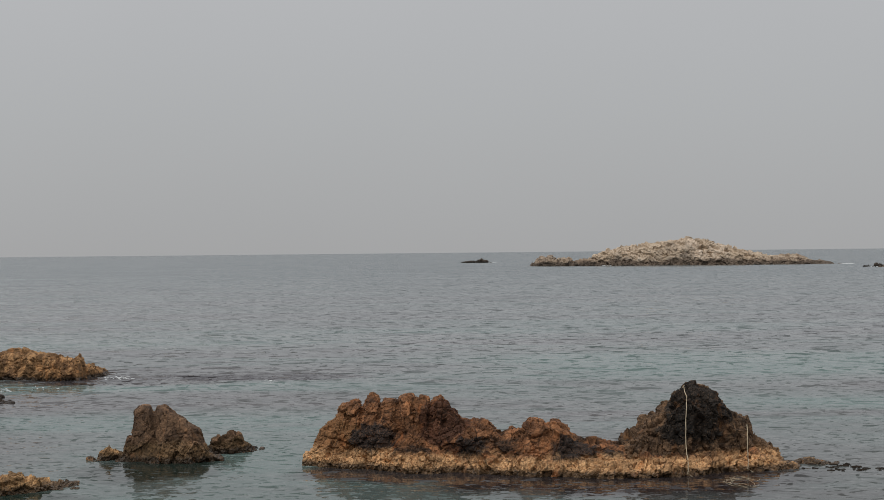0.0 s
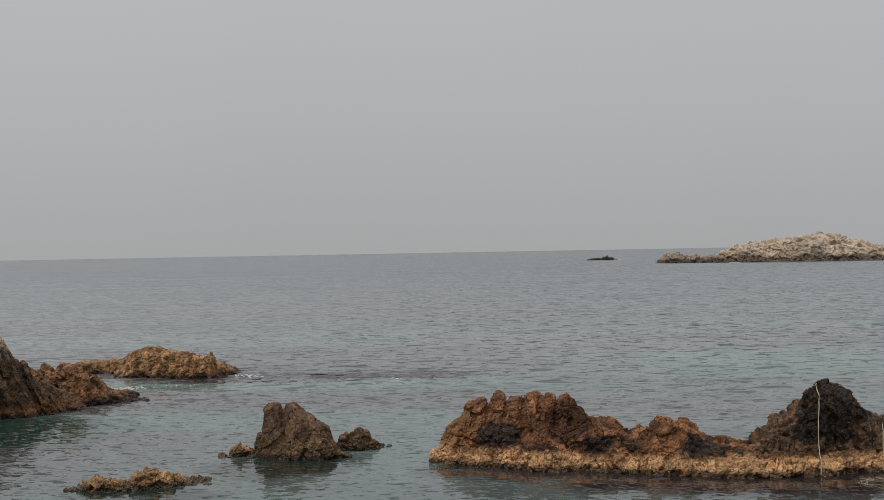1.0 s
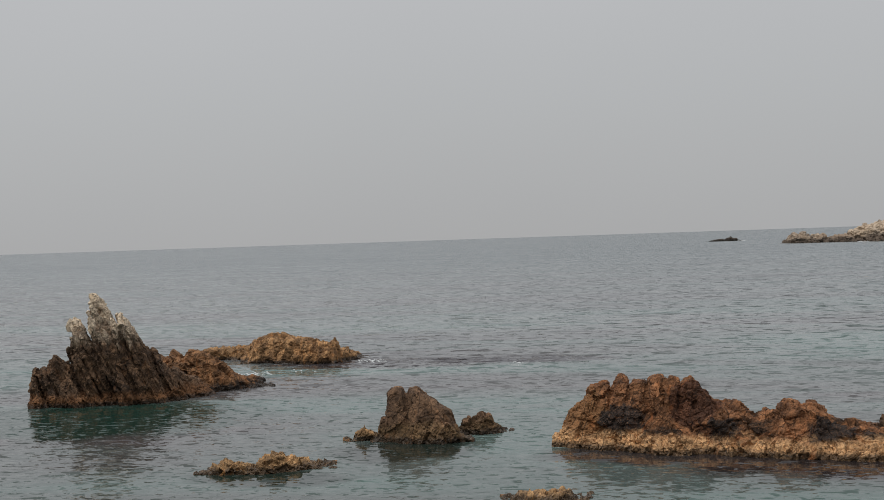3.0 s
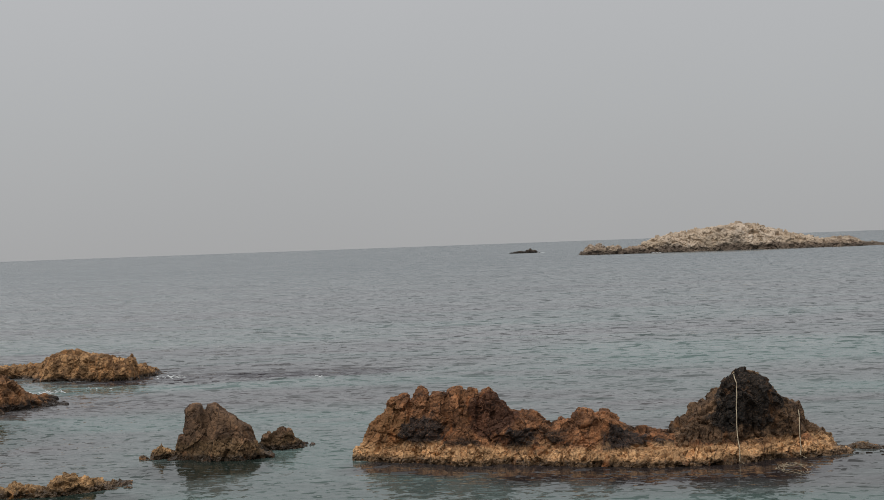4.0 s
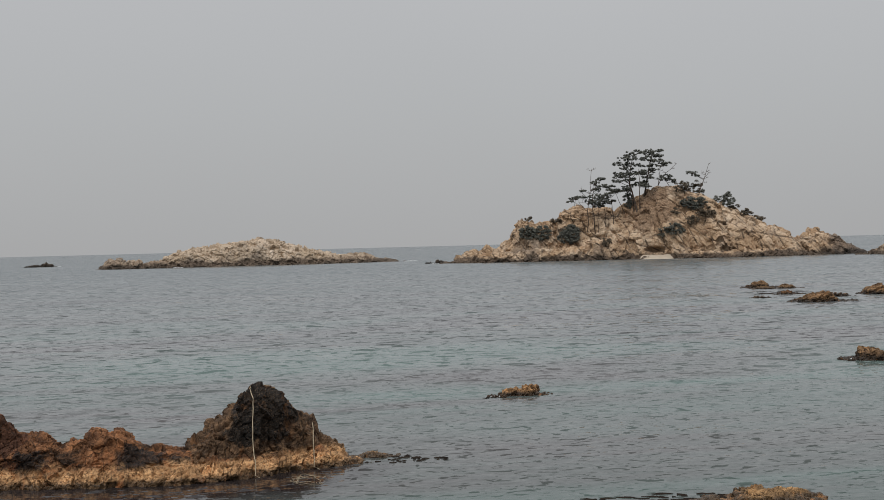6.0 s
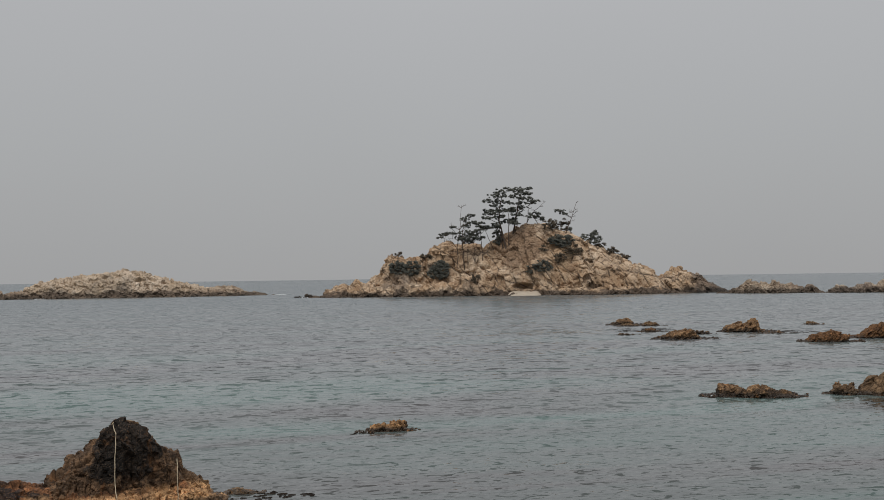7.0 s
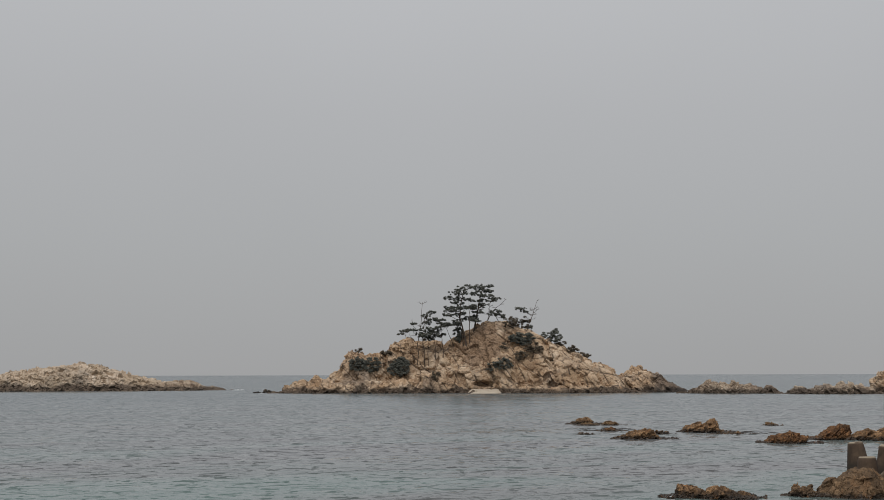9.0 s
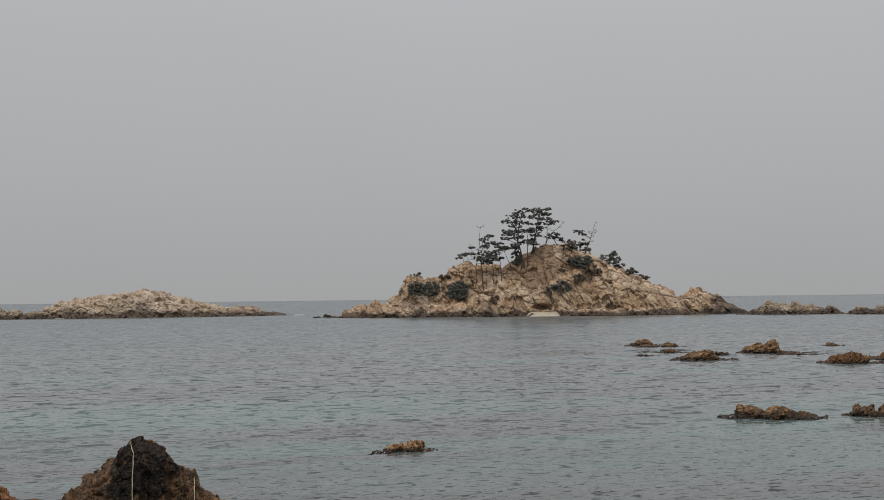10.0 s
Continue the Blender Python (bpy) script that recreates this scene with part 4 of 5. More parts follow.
# ---- far islands ----
pine_isle = whole("pine_island", polar(-23.5, 428.0), -23.5, "rocky pine-clad islet of pale ochre granite in the sea", "island")
HOW = dict(step=0.36, base=-2.0, wob=(0.9, 7.0), grit=0.15, fine=0.42)
isle = []
for nm, text, seed, how, form in (
        ("west_crag", "", 81, dict(blunt=(1.7, 2.0), clefts=(-57, -52.5, -47.3, -42.5, -37.5, -33, -28), bulge=1.0, tops=0.05, cell=(2.6, 3.0, 4.5), cell_turn=(0, -32, 12), chip=1.3, crack=0.5), (
            [(-62.6, 0.2), (-61, 1.4), (-58, 3.6), (-56, 4.6), (-54, 3.5), (-51.2, 5.2), (-47.8, 4.4), (-46.9, 6), (-44.1, 7.5), (-42.3, 9.3), (-41.3, 11.8), (-39.5, 13.8), (-36.7, 13), (-35.5, 12.1), (-32, 12.1), (-29.6, 12.6), (-26, 11), (-22, 6)],
            [(-62, 5), (-45, 3), (-22, 1)], [(-62, 3), (-45, 7), (-30, 9)])),
        ("block_crag", "", 82, dict(blunt=(3.6, 2.6), clefts=(-24.5, -19.5, -12), bulge=1.2, tops=0.01, cell=(5.0, 4.0, 3.0), cell_turn=(0, 15, 12), chip=1.4, crack=0.5), (
            [(-28.6, 4), (-27.8, 13), (-27.4, 15.2), (-25.9, 16.5), (-20.9, 17.1), (-17, 16.8), (-11, 17.1), (-9.2, 15.5), (-6, 14), (-2, 10)], [(-28, 5), (-2, 7)], 8.0)),
        ("hill", "steep ochre hill", 83, dict(blunt=(1.45, 2.0), clefts=(-4, 7.5, 14.5, 20.5, 27, 33.5, 40), bulge=1.3, tops=0.0, lean=-0.25, cell=(3.6, 4.5, 9.5), cell_turn=(0, -42, 15), chip=1.25, crack=0.8,
         carve=((2.6, -2.5, 2.9, 3.6, 4.5, 0.9), (21.0, -2.8, 7.0, 0.9, 2.6, 1.5), (22.4, -3.4, 5.0, 1.0, 3.0, 1.8), (23.8, -4.2, 2.9, 1.1, 3.0, 1.7))), (
            [(-12, 8), (-8, 14), (-4, 17.0), (1, 19.6), (6, 22), (10, 22.9), (14.2, 23.1), (16.8, 22.2), (22.4, 20.4), (26.5, 17.6), (29, 16.9), (32.6, 15.6), (34.8, 13.3), (39, 11.3), (41.3, 10.3), (44, 8.7), (46.2, 7), (47.4, 5.2), (49, 3), (51, 0.5)],
            [(-12, 0), (5, -2), (25, -5), (46, 1), (50, 4)], [(-12, 14), (10, 18), (30, 14), (48, 8)])),
        ("east_hump", "", 84, dict(blunt=(1.8, 2.2), clefts=(50, 54.5), bulge=1.0, tops=0.0, cell=(3.0, 3.5, 6.0), cell_turn=(0, -42, 15), chip=1.4, crack=0.5), (
            [(45.2, 2), (47, 6.2), (50.5, 8), (53.7, 8.2), (55.6, 7), (56.8, 5), (58, 1)], [(45, 5), (58, 8)], 6.5)),
        ("east_tail", "dark brown tail of rock", 87, dict(blunt=(1.8, 2.2), clefts=(60, 63.5), bulge=0.8, tops=0.0, lean=-0.3, cell=(3.0, 3.5, 5.0), cell_turn=(0, -42, 15), chip=1.0, crack=0.5), (
            [(56.5, 2), (58.2, 5.4), (61.0, 6.4), (62.2, 5), (64.6, 3.4), (66.2, 2.5), (67.9, 1.6), (69.4, 0.2)], [(56, 8), (69, 12)], 5.0)),
        ("shore_shelf", "dark wave-washed shelf", 85, dict(blunt=(2.0, 2.2), clefts=(-55, -49, -44, -38, -33, -27, -22, -17, -12, -7), bulge=0.9, tops=0.12, cell=(2.4, 2.6, 2.0), cell_turn=(0, -25, 12), chip=1.2, crack=0.5), (
            [(-62.4, 0.3), (-60, 1.0), (-50, 3.0), (-40, 3.6), (-30, 3.9), (-20, 4.7), (-14.5, 5.8), (-9.7, 4.7), (-4, 2), (-2, 0.4)], [(-62, 1), (-40, -4), (-20, -6), (-2, -6)], 6.0)),
        ("east_shelf", "dark wave-washed shelf", 86, dict(blunt=(2.0, 2.2), clefts=(13, 18, 24, 29, 35, 41, 46), bulge=0.8, tops=0.15, cell=(2.4, 2.6, 1.6), cell_turn=(0, -25, 12), chip=1.0, crack=0.4), (
            [(8.6, 0.2), (11, 1.6), (15, 2.2), (24, 1.8), (34, 2.6), (44, 2.2), (50, 1.2), (53, 0.1)], [(8, -8), (25, -10), (46, -3), (53, 3)], 5.0))):
    isle.append(part(nm, crag(nm, *form, TAILROCK if nm == "east_tail" else GRANITE, seed=seed, **how, **HOW), pine_isle, text))
bare_isle = whole("bare_island", polar(-6.9, 515.0), -6.9, "bare rocky islet whitened by droppings", "island")
for nm, mat, seed, clefts, how, form in (
        ("west_rock", FARREEF, 91, (-50.5, -46.2, -43, -40.2), dict(cell=(2.0, 2.2, 2.0), cell_turn=(0, 14, 10), chip=0.8, crack=0.35, bulge=0.7, tops=0.1, blunt=(2.4, 2.4)),
         ([(-57, 0.3), (-55.9, 1.2), (-53, 3.7), (-48.2, 3.95), (-46, 2.6), (-44, 2.8), (-41.6, 3.05), (-40.2, 2), (-36.2, 2.7), (-33, 2.6), (-30, 1)], [(-57, 5), (-38, -3), (-30, -3)], 4.5)),
        ("crown", GUANO, 92, (), dict(cell=(2.6, 2.8, 1.7), cell_turn=(6, 22, 10), chip=1.1, crack=0.45, blunt=(1.4, 2.0)),
         ([(-36, 1.0), (-34, 2.5), (-31.8, 4.7), (-25.3, 6.5), (-14.5, 8.1), (-5.8, 8.9), (2.8, 10.3), (9.6, 9.6), (13.4, 8.1), (18.6, 6.6), (23.9, 5.4), (30.2, 4.2), (33.3, 3.2), (36, 1.5), (38, 0.5)], [(-36, -2), (0, -4), (36, 1)], [(-36, 6), (3, 11), (36, 6)])),
        ("east_tail", FARREEF, 93, (34, 40, 47), dict(cell=(3.0, 2.6, 1.6), cell_turn=(0, 20, 10), chip=0.8, crack=0.35, bulge=0.6, tops=0.08, blunt=(1.8, 2.2)),
         ([(27, 1.5), (29, 2.7), (33.3, 3.1), (34.5, 3.6), (36.5, 3.9), (44.9, 3.15), (49, 1.6), (54.3, 0.8), (57.5, 0.1)], [(27, 0), (57, 6)], 5.0))):
    part(nm, crag(nm, *form, mat, clefts=clefts, seed=seed, **how, **HOW), bare_isle)
for az, dist, half, mat, seed, crest_line in (
        (-33.75, 418.0, 4.0, FARREEF, 97, [(-10, 0.1), (-9.1, 0.9), (-6.7, 1.4), (-4.8, 3.0), (-3.2, 3.7), (-1.4, 4.0), (-0.4, 3.0), (0.8, 3.4), (2.7, 3.0), (4.6, 4.0), (5.9, 3.7), (7.1, 2.7), (9, 2.7), (11.4, 2.1), (12.7, 1.2), (13.6, 0.1)]),
        (-35.8, 421.0, 3.0, FARREEF, 101, [(-2.4, 0.2), (-2.0, 0.8), (-1.25, 2.0), (0.0, 2.4), (1.6, 1.1), (2.8, 0.1)]),
        (-38.1, 413.0, 4.0, FARREEF, 98, [(-12.8, 0.1), (-10.7, 1.5), (-8.2, 2.2), (-7, 1.2), (-4.6, 1.4), (-2.8, 2.2), (-1.2, 2.8), (0.9, 1.8), (1.5, 1.5), (2.7, 3.0), (5.1, 3.1), (7.5, 2.8), (9.9, 1.9), (11.9, 1.5), (12.6, 0.2)]),
        (1.6, 690.0, 3.0, DARKREEF, 95, [(-7.5, 0.1), (-4.0, 0.9), (0.0, 1.1), (2.5, 2.0), (4.5, 1.2), (6.0, 0.1)]),
        (-14.8, 440.0, 1.6, DARKREEF, 96, [(-1.9, 0.1), (-0.8, 0.8), (0.6, 1.0), (1.9, 0.1)]),
        (-41.3, 470.0, 6.0, GRANITE, 99, [(-4.0, 0.5), (0.0, 5.6), (5.0, 6.8), (10.0, 5.0), (16.0, 0.5)]),
        (-40.3, 444.0, 5.0, GRANITE, 102, [(-4.8, 0.5), (-4.5, 4.2), (-2.0, 4.9), (-1.05, 6.8), (0.5, 5.9), (1.8, 4.6), (4.8, 4.9), (7, 3.5), (8, 0.5)])):
    w = crest_line[-1][0] - crest_line[0][0]
    crag_rock("far_reef", polar(az, dist), az, "far rocky reef on the hazy sea", "rock", "far reefs", crest_line, [(crest_line[0][0], 0), (0, -1.5), (crest_line[-1][0], 0)], half, mat, clefts=[crest_line[0][0] + w * f for f in (0.15, 0.33, 0.52, 0.7, 0.87)],
              lean=-0.3, bulge=0.6, tops=0.06, base=-1.2, step=0.24, cell=(1.2, 1.6, 2.4), cell_turn=(0, -30, 12), chip=0.9, crack=0.35, blunt=(1.8, 2.2), wob=(0.4, 3.0), seed=seed)

# ---- plants of the pine island ----
def hazed_leafage():
    k = Mat("hazed_pine_needles")
    n = k.noise(k.where(), 0.5, 4, 0.6)
    # needle green paled and greyed so the colour itself carries the sea haze
    col = k.ramp(n, (0.3, (0.080, 0.084, 0.071)), (0.7, (0.125, 0.126, 0.106)))
    return k.done(col, 0.75, None, 0.2)


def brownleaf():
    k = Mat("dry_scrub")
    n = k.noise(k.where(), 0.6, 4, 0.6)
    col = k.ramp(n, (0.3, (0.070, 0.058, 0.043)), (0.7, (0.125, 0.100, 0.072)))
    return k.done(col, 0.85, None, 0.15)


def bark():
    k = Mat("pine_bark")
    p = k.where((3, 3, 0.8))
    col = k.ramp(k.noise(p, 2.0, 5, 0.7), (0.3, (0.060, 0.046, 0.038)), (0.7, (0.120, 0.090, 0.070)))
    return k.done(col, 0.9, k.bump(k.noise(p, 5, 4), 0.6, 0.05), 0.1)


HAZED_NEEDLE, SCRUB, BARK = hazed_leafage(), brownleaf(), bark()


def tube_mesh(name, points, radii, material, sides=6):
    """A tapered tube along points."""
    pts = [Vector(p) for p in points]
    verts, quads = [], []
    for i, p in enumerate(pts):
        way = (pts[min(i + 1, len(pts) - 1)] - pts[max(i - 1, 0)]).normalized()
        side = way.orthogonal().normalized()
        other = way.cross(side)
        for j in range(sides):
            a = 2 * math.pi * j / sides
            verts.append(p + radii[i] * (math.cos(a) * side + math.sin(a) * other))
    for i in range(len(pts) - 1):
        for j in range(sides):
            k = (j + 1) % sides
            quads.append((i * sides + j, i * sides + k, (i + 1) * sides + k, (i + 1) * sides + j))
    for row in (range(sides), range((len(pts) - 1) * sides, len(pts) * sides)):
        c = len(verts)
        row = list(row)
        verts.append(sum((verts[r] for r in row), Vector()) / sides)
        for j in range(0, sides, 2):
            quads.append((row[j], row[(j + 1) % sides], row[(j + 2) % sides], c))
    return mesh_of(name, verts, quads, material)


def tuft_mesh(name, clumps, material, rng, leaf=0.28, per=60):
    """Many small needle blades about the clump centres (centre, half sizes)."""
    verts, tris = [], []
    for centre, half in clumps:
        for _ in range(per):
            d = Vector((rng.gauss(0, 1), rng.gauss(0, 1), rng.gauss(0, 1))).normalized() * rng.random() ** 0.45
            c = Vector(centre) + Vector((d.x * half[0], d.y * half[1], d.z * half[2]))
            w = Vector((rng.gauss(0, 1), rng.gauss(0, 1), rng.gauss(0, 0.7) + 0.3)).normalized()
            v = w.orthogonal().normalized()
            size = leaf * rng.uniform(0.6, 1.5)
            n = len(verts)
            verts += [c - w * size, c + v * size * 0.45, c + w * size, c - v * size * 0.45]
            tris.append((n, n + 1, n + 2, n + 3))
    return mesh_of(name, verts, tris, material, smooth=False)


def bent(rng, base, tip, n=7, wander=0.25):
    a, b = Vector(base), Vector(tip)
    size = (b - a).length
    out, off = [], Vector()
    for i in range(n):
        f = i / (n - 1)
        out.append(a.lerp(b, f) + off * math.sin(math.pi * f))
        off += Vector((rng.gauss(0, 1), rng.gauss(0, 1), 0)) * wander * size / n
    return out


def crest(parts, u):
    """The highest ground along the line x = u."""
    places = [meet(parts, (u, y, 80), (0, 0, -1)) for y in range(-4, 24, 2)]
    return max((p for p in places if p), key=lambda p: p.z)


def pine(island, parts, u, z, top_u, top_z, thick, bare, pads, seed, label="dark green windswept pine standing on the rocky islet"):
    """A pine from its foot (u, z) to its top. pads: (u, z, half width, half thickness) of the flat needle pads; bare: number of leafless boughs."""
    rng = random.Random(seed)
    foot = meet(parts, (u, -120, z), (0, 1, 0)) or crest(parts, u)
    tree = new("pine_tree")
    tree.matrix_world = island.matrix_world @ Matrix.Translation(foot - Vector((0, -0.4, 0.5)))
    tagged(tree, label if pads else "bare grey dead pine standing on the rocky islet", "tree", "pines of the islet")
    u, z = foot.x, foot.z - 0.5
    height = max(2.0, top_z - z)
    spine = bent(rng, (0, 0, 0), (top_u - u, rng.uniform(-0.5, 0.8), height), 9, 0.16 if pads else 0.34)
    part("trunk", tube_mesh("trunk", spine, [thick * (1 - 0.75 * i / 8) for i in range(9)], BARK), tree)

    def on(f):
        f = max(0.12, min(0.98, f))
        i = min(int(f * 8), 7)
        return spine[i].lerp(spine[i + 1], f * 8 - i)

    for pu, pz, half, fat in pads:
        half, fat = 1.2 * half, 1.25 * fat
        end = Vector((pu - u, on((pz - z) / height).y + rng.uniform(-1.2, 1.2), pz - z))
        root = on((pz - z) / height - 0.05 - 0.03 * abs(end.x - on((pz - z) / height).x))
        bough = part("bough", tube_mesh("bough", bent(rng, root, end, 5, 0.25), [thick * q + 0.02 for q in (0.36, 0.30, 0.24, 0.17, 0.08)], BARK, 5), tree)
        clumps = []
        for _ in range(max(8, int(9.0 * half))):
            a, r = rng.uniform(0, 6.28), rng.random() ** 0.6
            c = end + Vector((math.cos(a) * r * half * 1.15, math.sin(a) * r * half * 0.9, fat * rng.uniform(-0.9, 1.2) * (1.15 - 0.6 * r)))
            clumps.append((c, (rng.uniform(0.25, 0.6), rng.uniform(0.25, 0.6), rng.uniform(0.16, 0.36))))
        tagged(part("needle_pad", tuft_mesh("needle_pad", clumps, HAZED_NEEDLE, rng, 0.19, 42), bough, "dark green needles"), kind="stuff")
    for i in range(bare):
        f = rng.uniform(0.32, 0.97) if i else 0.97
        away = rng.choice((-1, 1)) * min(3.6, height * rng.uniform(0.12, 0.26)) * (1.4 - f)
        root = on(f)
        tip = root + Vector((away, rng.uniform(-0.6, 0.6), abs(away) * rng.uniform(0.0, 0.75)))
        line = bent(rng, root, tip, 5, 0.45)
        limb = part("bare_bough", tube_mesh("bare_bough", line, [0.10, 0.085, 0.07, 0.05, 0.035], BARK, 4), tree)
        for j in (2, 3):
            fork = line[j] + Vector((away * rng.uniform(0.1, 0.4), rng.uniform(-0.3, 0.3), abs(away) * rng.uniform(0.25, 0.6)))
            part("twig", tube_mesh("twig", bent(rng, line[j], fork, 4, 0.3), [0.055, 0.05, 0.04, 0.03], BARK, 4), limb)
    return tree


def bush(island, parts, u, z, wide, high, seed, kind):
    rng = random.Random(seed)
    dry = kind == 1
    foot = meet(parts, (u, -120, z - high * 0.3), (0, 1, 0)) or crest(parts, u)
    ob = new("shrub")
    ob.matrix_world = island.matrix_world @ Matrix.Translation(foot)
    tagged(ob, "dry brown shrub on the islet's rocky slope" if dry else "dense dark green shrub on the islet's rocks", "shrub", "shrubs of the islet")
    part("stem", tube_mesh("stem", bent(rng, (0, 0.6, -0.6), (0, -0.2, high * 0.4), 4), [0.12, 0.1, 0.08, 0.05], BARK, 5), ob)
    clumps = []
    for _ in range(max(8, int(wide * high * (1.5, 1.3, 2.4)[kind]))):
        a, r = rng.uniform(0, 6.28), rng.random() ** 0.5
        x, zz = math.cos(a) * r * wide * 0.46, z - foot.z + math.sin(a) * r * high * 0.44
        clumps.append(((x, rng.uniform(-1.3, 0.6) + 0.25 * zz, zz), (rng.uniform(0.4, 0.8), 0.8, rng.uniform(0.25, 0.5))))
    tagged(part("foliage", tuft_mesh("foliage", clumps, SCRUB if dry else HAZED_NEEDLE, rng, 0.20, 60), ob), kind="stuff")
    return ob


bpy.context.view_layer.update()
for seed, (u, z, top_u, top_z, thick, bare, pads) in enumerate((
        (-2.5, 14.3, -3.2, 33.9, 0.34, 0, [(-2.9, 33.9, 2.2, 0.55), (-4.6, 33.0, 1.9, 0.49), (-4.9, 31.7, 2.8, 0.55), (-7.7, 30.4, 1.9, 0.49), (-3.8, 30.0, 2.1, 0.49), (-5.8, 28.7, 1.7, 0.49), (-7.4, 27.1, 1.8, 0.55), (-7.7, 26.3, 2.3, 0.49), (-8.2, 24.9, 1.9, 0.43), (-5.0, 27.0, 1.6, 0.43), (-5.5, 22.7, 1.6, 0.61), (-2.8, 27.1, 1.6, 0.43)]),
        (-0.4, 19.5, 3.1, 34.4, 0.32, 0, [(3.2, 34.4, 2.3, 0.49), (0.8, 33.8, 1.8, 0.49), (2.6, 32.8, 2.2, 0.49), (4.6, 32.7, 1.3, 0.36), (1.1, 31.7, 2.1, 0.49), (3.8, 31.2, 2.1, 0.43), (6.7, 30.2, 1.6, 0.36), (1.4, 29.7, 2.1, 0.49), (2.5, 28.4, 1.7, 0.43), (0.6, 27.2, 1.9, 0.49), (1.3, 26.0, 1.7, 0.43), (0.3, 24.7, 1.5, 0.43)]),
        (-1.6, 15.3, -1.8, 28.6, 0.2, 0, [(-1.5, 27.7, 1.5, 0.43), (-2.8, 23.7, 1.5, 0.49), (-0.6, 23.4, 1.2, 0.43)]),
        (-3.5, 14.8, -5.1, 25.4, 0.18, 0, [(-4.7, 25.2, 1.5, 0.49), (-5.6, 21.6, 1.3, 0.55)]),
        (0.5, 20.0, 0.2, 28.5, 0.16, 0, [(0.3, 23.3, 1.5, 0.49)]),
        (3.6, 23.0, 10.5, 30.5, 0.15, 5, []),
        (4.1, 23.2, 5.3, 29.8, 0.12, 3, [(5.5, 30.0, 1.3, 0.30)]),
        (8.0, 22.9, 6.4, 25.8, 0.14, 0, [(6.8, 26.1, 1.8, 0.43), (5.9, 25.2, 1.6, 0.36), (8.4, 24.9, 1.2, 0.30), (9.2, 24.4, 0.6, 0.24)]),
        (16.5, 19.5, 20.3, 29.8, 0.16, 8, [(14.8, 26.9, 1.3, 0.36), (16.0, 26.1, 1.1, 0.30), (13.8, 27.2, 0.6, 0.24)]),
        (-18.4, 7.6, -16.7, 29.1, 0.17, 12, [(-18.8, 20.1, 1.6, 0.30), (-19.9, 22.0, 1.0, 0.24)]),
        (-15.9, 7.0, -15.9, 24.7, 0.2, 4, [(-14.0, 25.6, 1.1, 0.43), (-15.8, 24.5, 1.1, 0.36), (-13.8, 23.5, 1.6, 0.43), (-15.0, 22.3, 1.3, 0.36), (-15.2, 20.1, 2.2, 0.55), (-13.0, 19.9, 1.7, 0.55), (-14.5, 18.4, 2.4, 0.61), (-16.3, 17.9, 1.6, 0.43)]),
        (-10.0, 8.5, -11.1, 22.6, 0.17, 4, [(-11.6, 23.2, 1.6, 0.43), (-10.1, 22.1, 1.7, 0.36), (-8.0, 21.7, 1.6, 0.36), (-11.2, 20.9, 1.3, 0.30), (-10.2, 18.7, 1.0, 0.24)]),
        (-12.8, 9.6, -13.4, 19.9, 0.11, 3, [(-13.2, 19.2, 1.5, 0.49), (-12.1, 18.1, 1.1, 0.36)]),
        (-6.1, 13.8, -9.3, 20.9, 0.16, 1, [(-9.0, 21.7, 1.5, 0.36)]),
        (-19.0, 8.0, -21.0, 14.1, 0.12, 4, []),
        (-16.8, 7.9, -16.9, 18.2, 0.11, 3, [(-17.5, 18.9, 1.2, 0.30)]),
        (-14.8, 7.9, -14.8, 17.5, 0.11, 2, [(-14.4, 17.2, 1.5, 0.43)]),
        (-23.1, 17.5, -22.4, 20.4, 0.09, 1, [(-22.8, 20.1, 1.3, 0.30), (-24.2, 19.1, 0.9, 0.24), (-21.9, 20.4, 0.6, 0.24)]),
        (3.8, 16.5, 3.6, 21.7, 0.08, 3, []),
        (-1.3, 15.0, -1.0, 18.6, 0.08, 3, []),
)):
    pine(pine_isle, isle, u, z, top_u, top_z, thick, bare, pads, 11 + seed)
# foot, height above the sea, width, height; 0 green, 1 dry, 2 dense green
for seed, (u, z, wide, high, kind) in enumerate((
        (-5.2, 18.6, 4.6, 5.6, 0), (11.2, 22.2, 4.1, 4.9, 1), (15.3, 22.7, 6.3, 4.1, 1), (18.3, 20.7, 3.6, 1.9, 0), (15.2, 17.2, 9.2, 4.4, 2), (9.1, 14.7, 2.2, 2.4, 1), (18.8, 14.4, 6.8, 3.2, 1), (14.5, 11.8, 4.6, 3.2, 1), (8.8, 9.2, 6.8, 4.1, 2), (4.8, 8.2, 2.4, 2.7, 0), (24.5, 18.0, 7.5, 4.1, 0), (25.6, 19.7, 3.2, 1.7, 0), (-12.6, 5.7, 2.9, 3.2, 1), (-23.8, 8.7, 6.8, 6.3, 2), (27.5, 16.0, 4.9, 2.2, 1),
        (-37.6, 13.7, 2.2, 1.6, 1), (-37.5, 9.3, 5.7, 4.9, 2), (-32.8, 9.0, 5.9, 5.4, 2), (-24.2, 7.7, 7.9, 5.7, 2), (-29.6, 12.8, 2.7, 1.2, 1), (-27.5, 12.8, 1.5, 1.0, 1), (-12.0, 5.6, 3.0, 3.0, 1),
        (31.5, 14.0, 5.2, 2.4, 1), (34.7, 12.2, 3.9, 1.8, 1), (36.4, 11.6, 2.6, 1.3, 1)
)):
    bush(pine_isle, isle, u, z, wide, high, 31 + seed, kind)


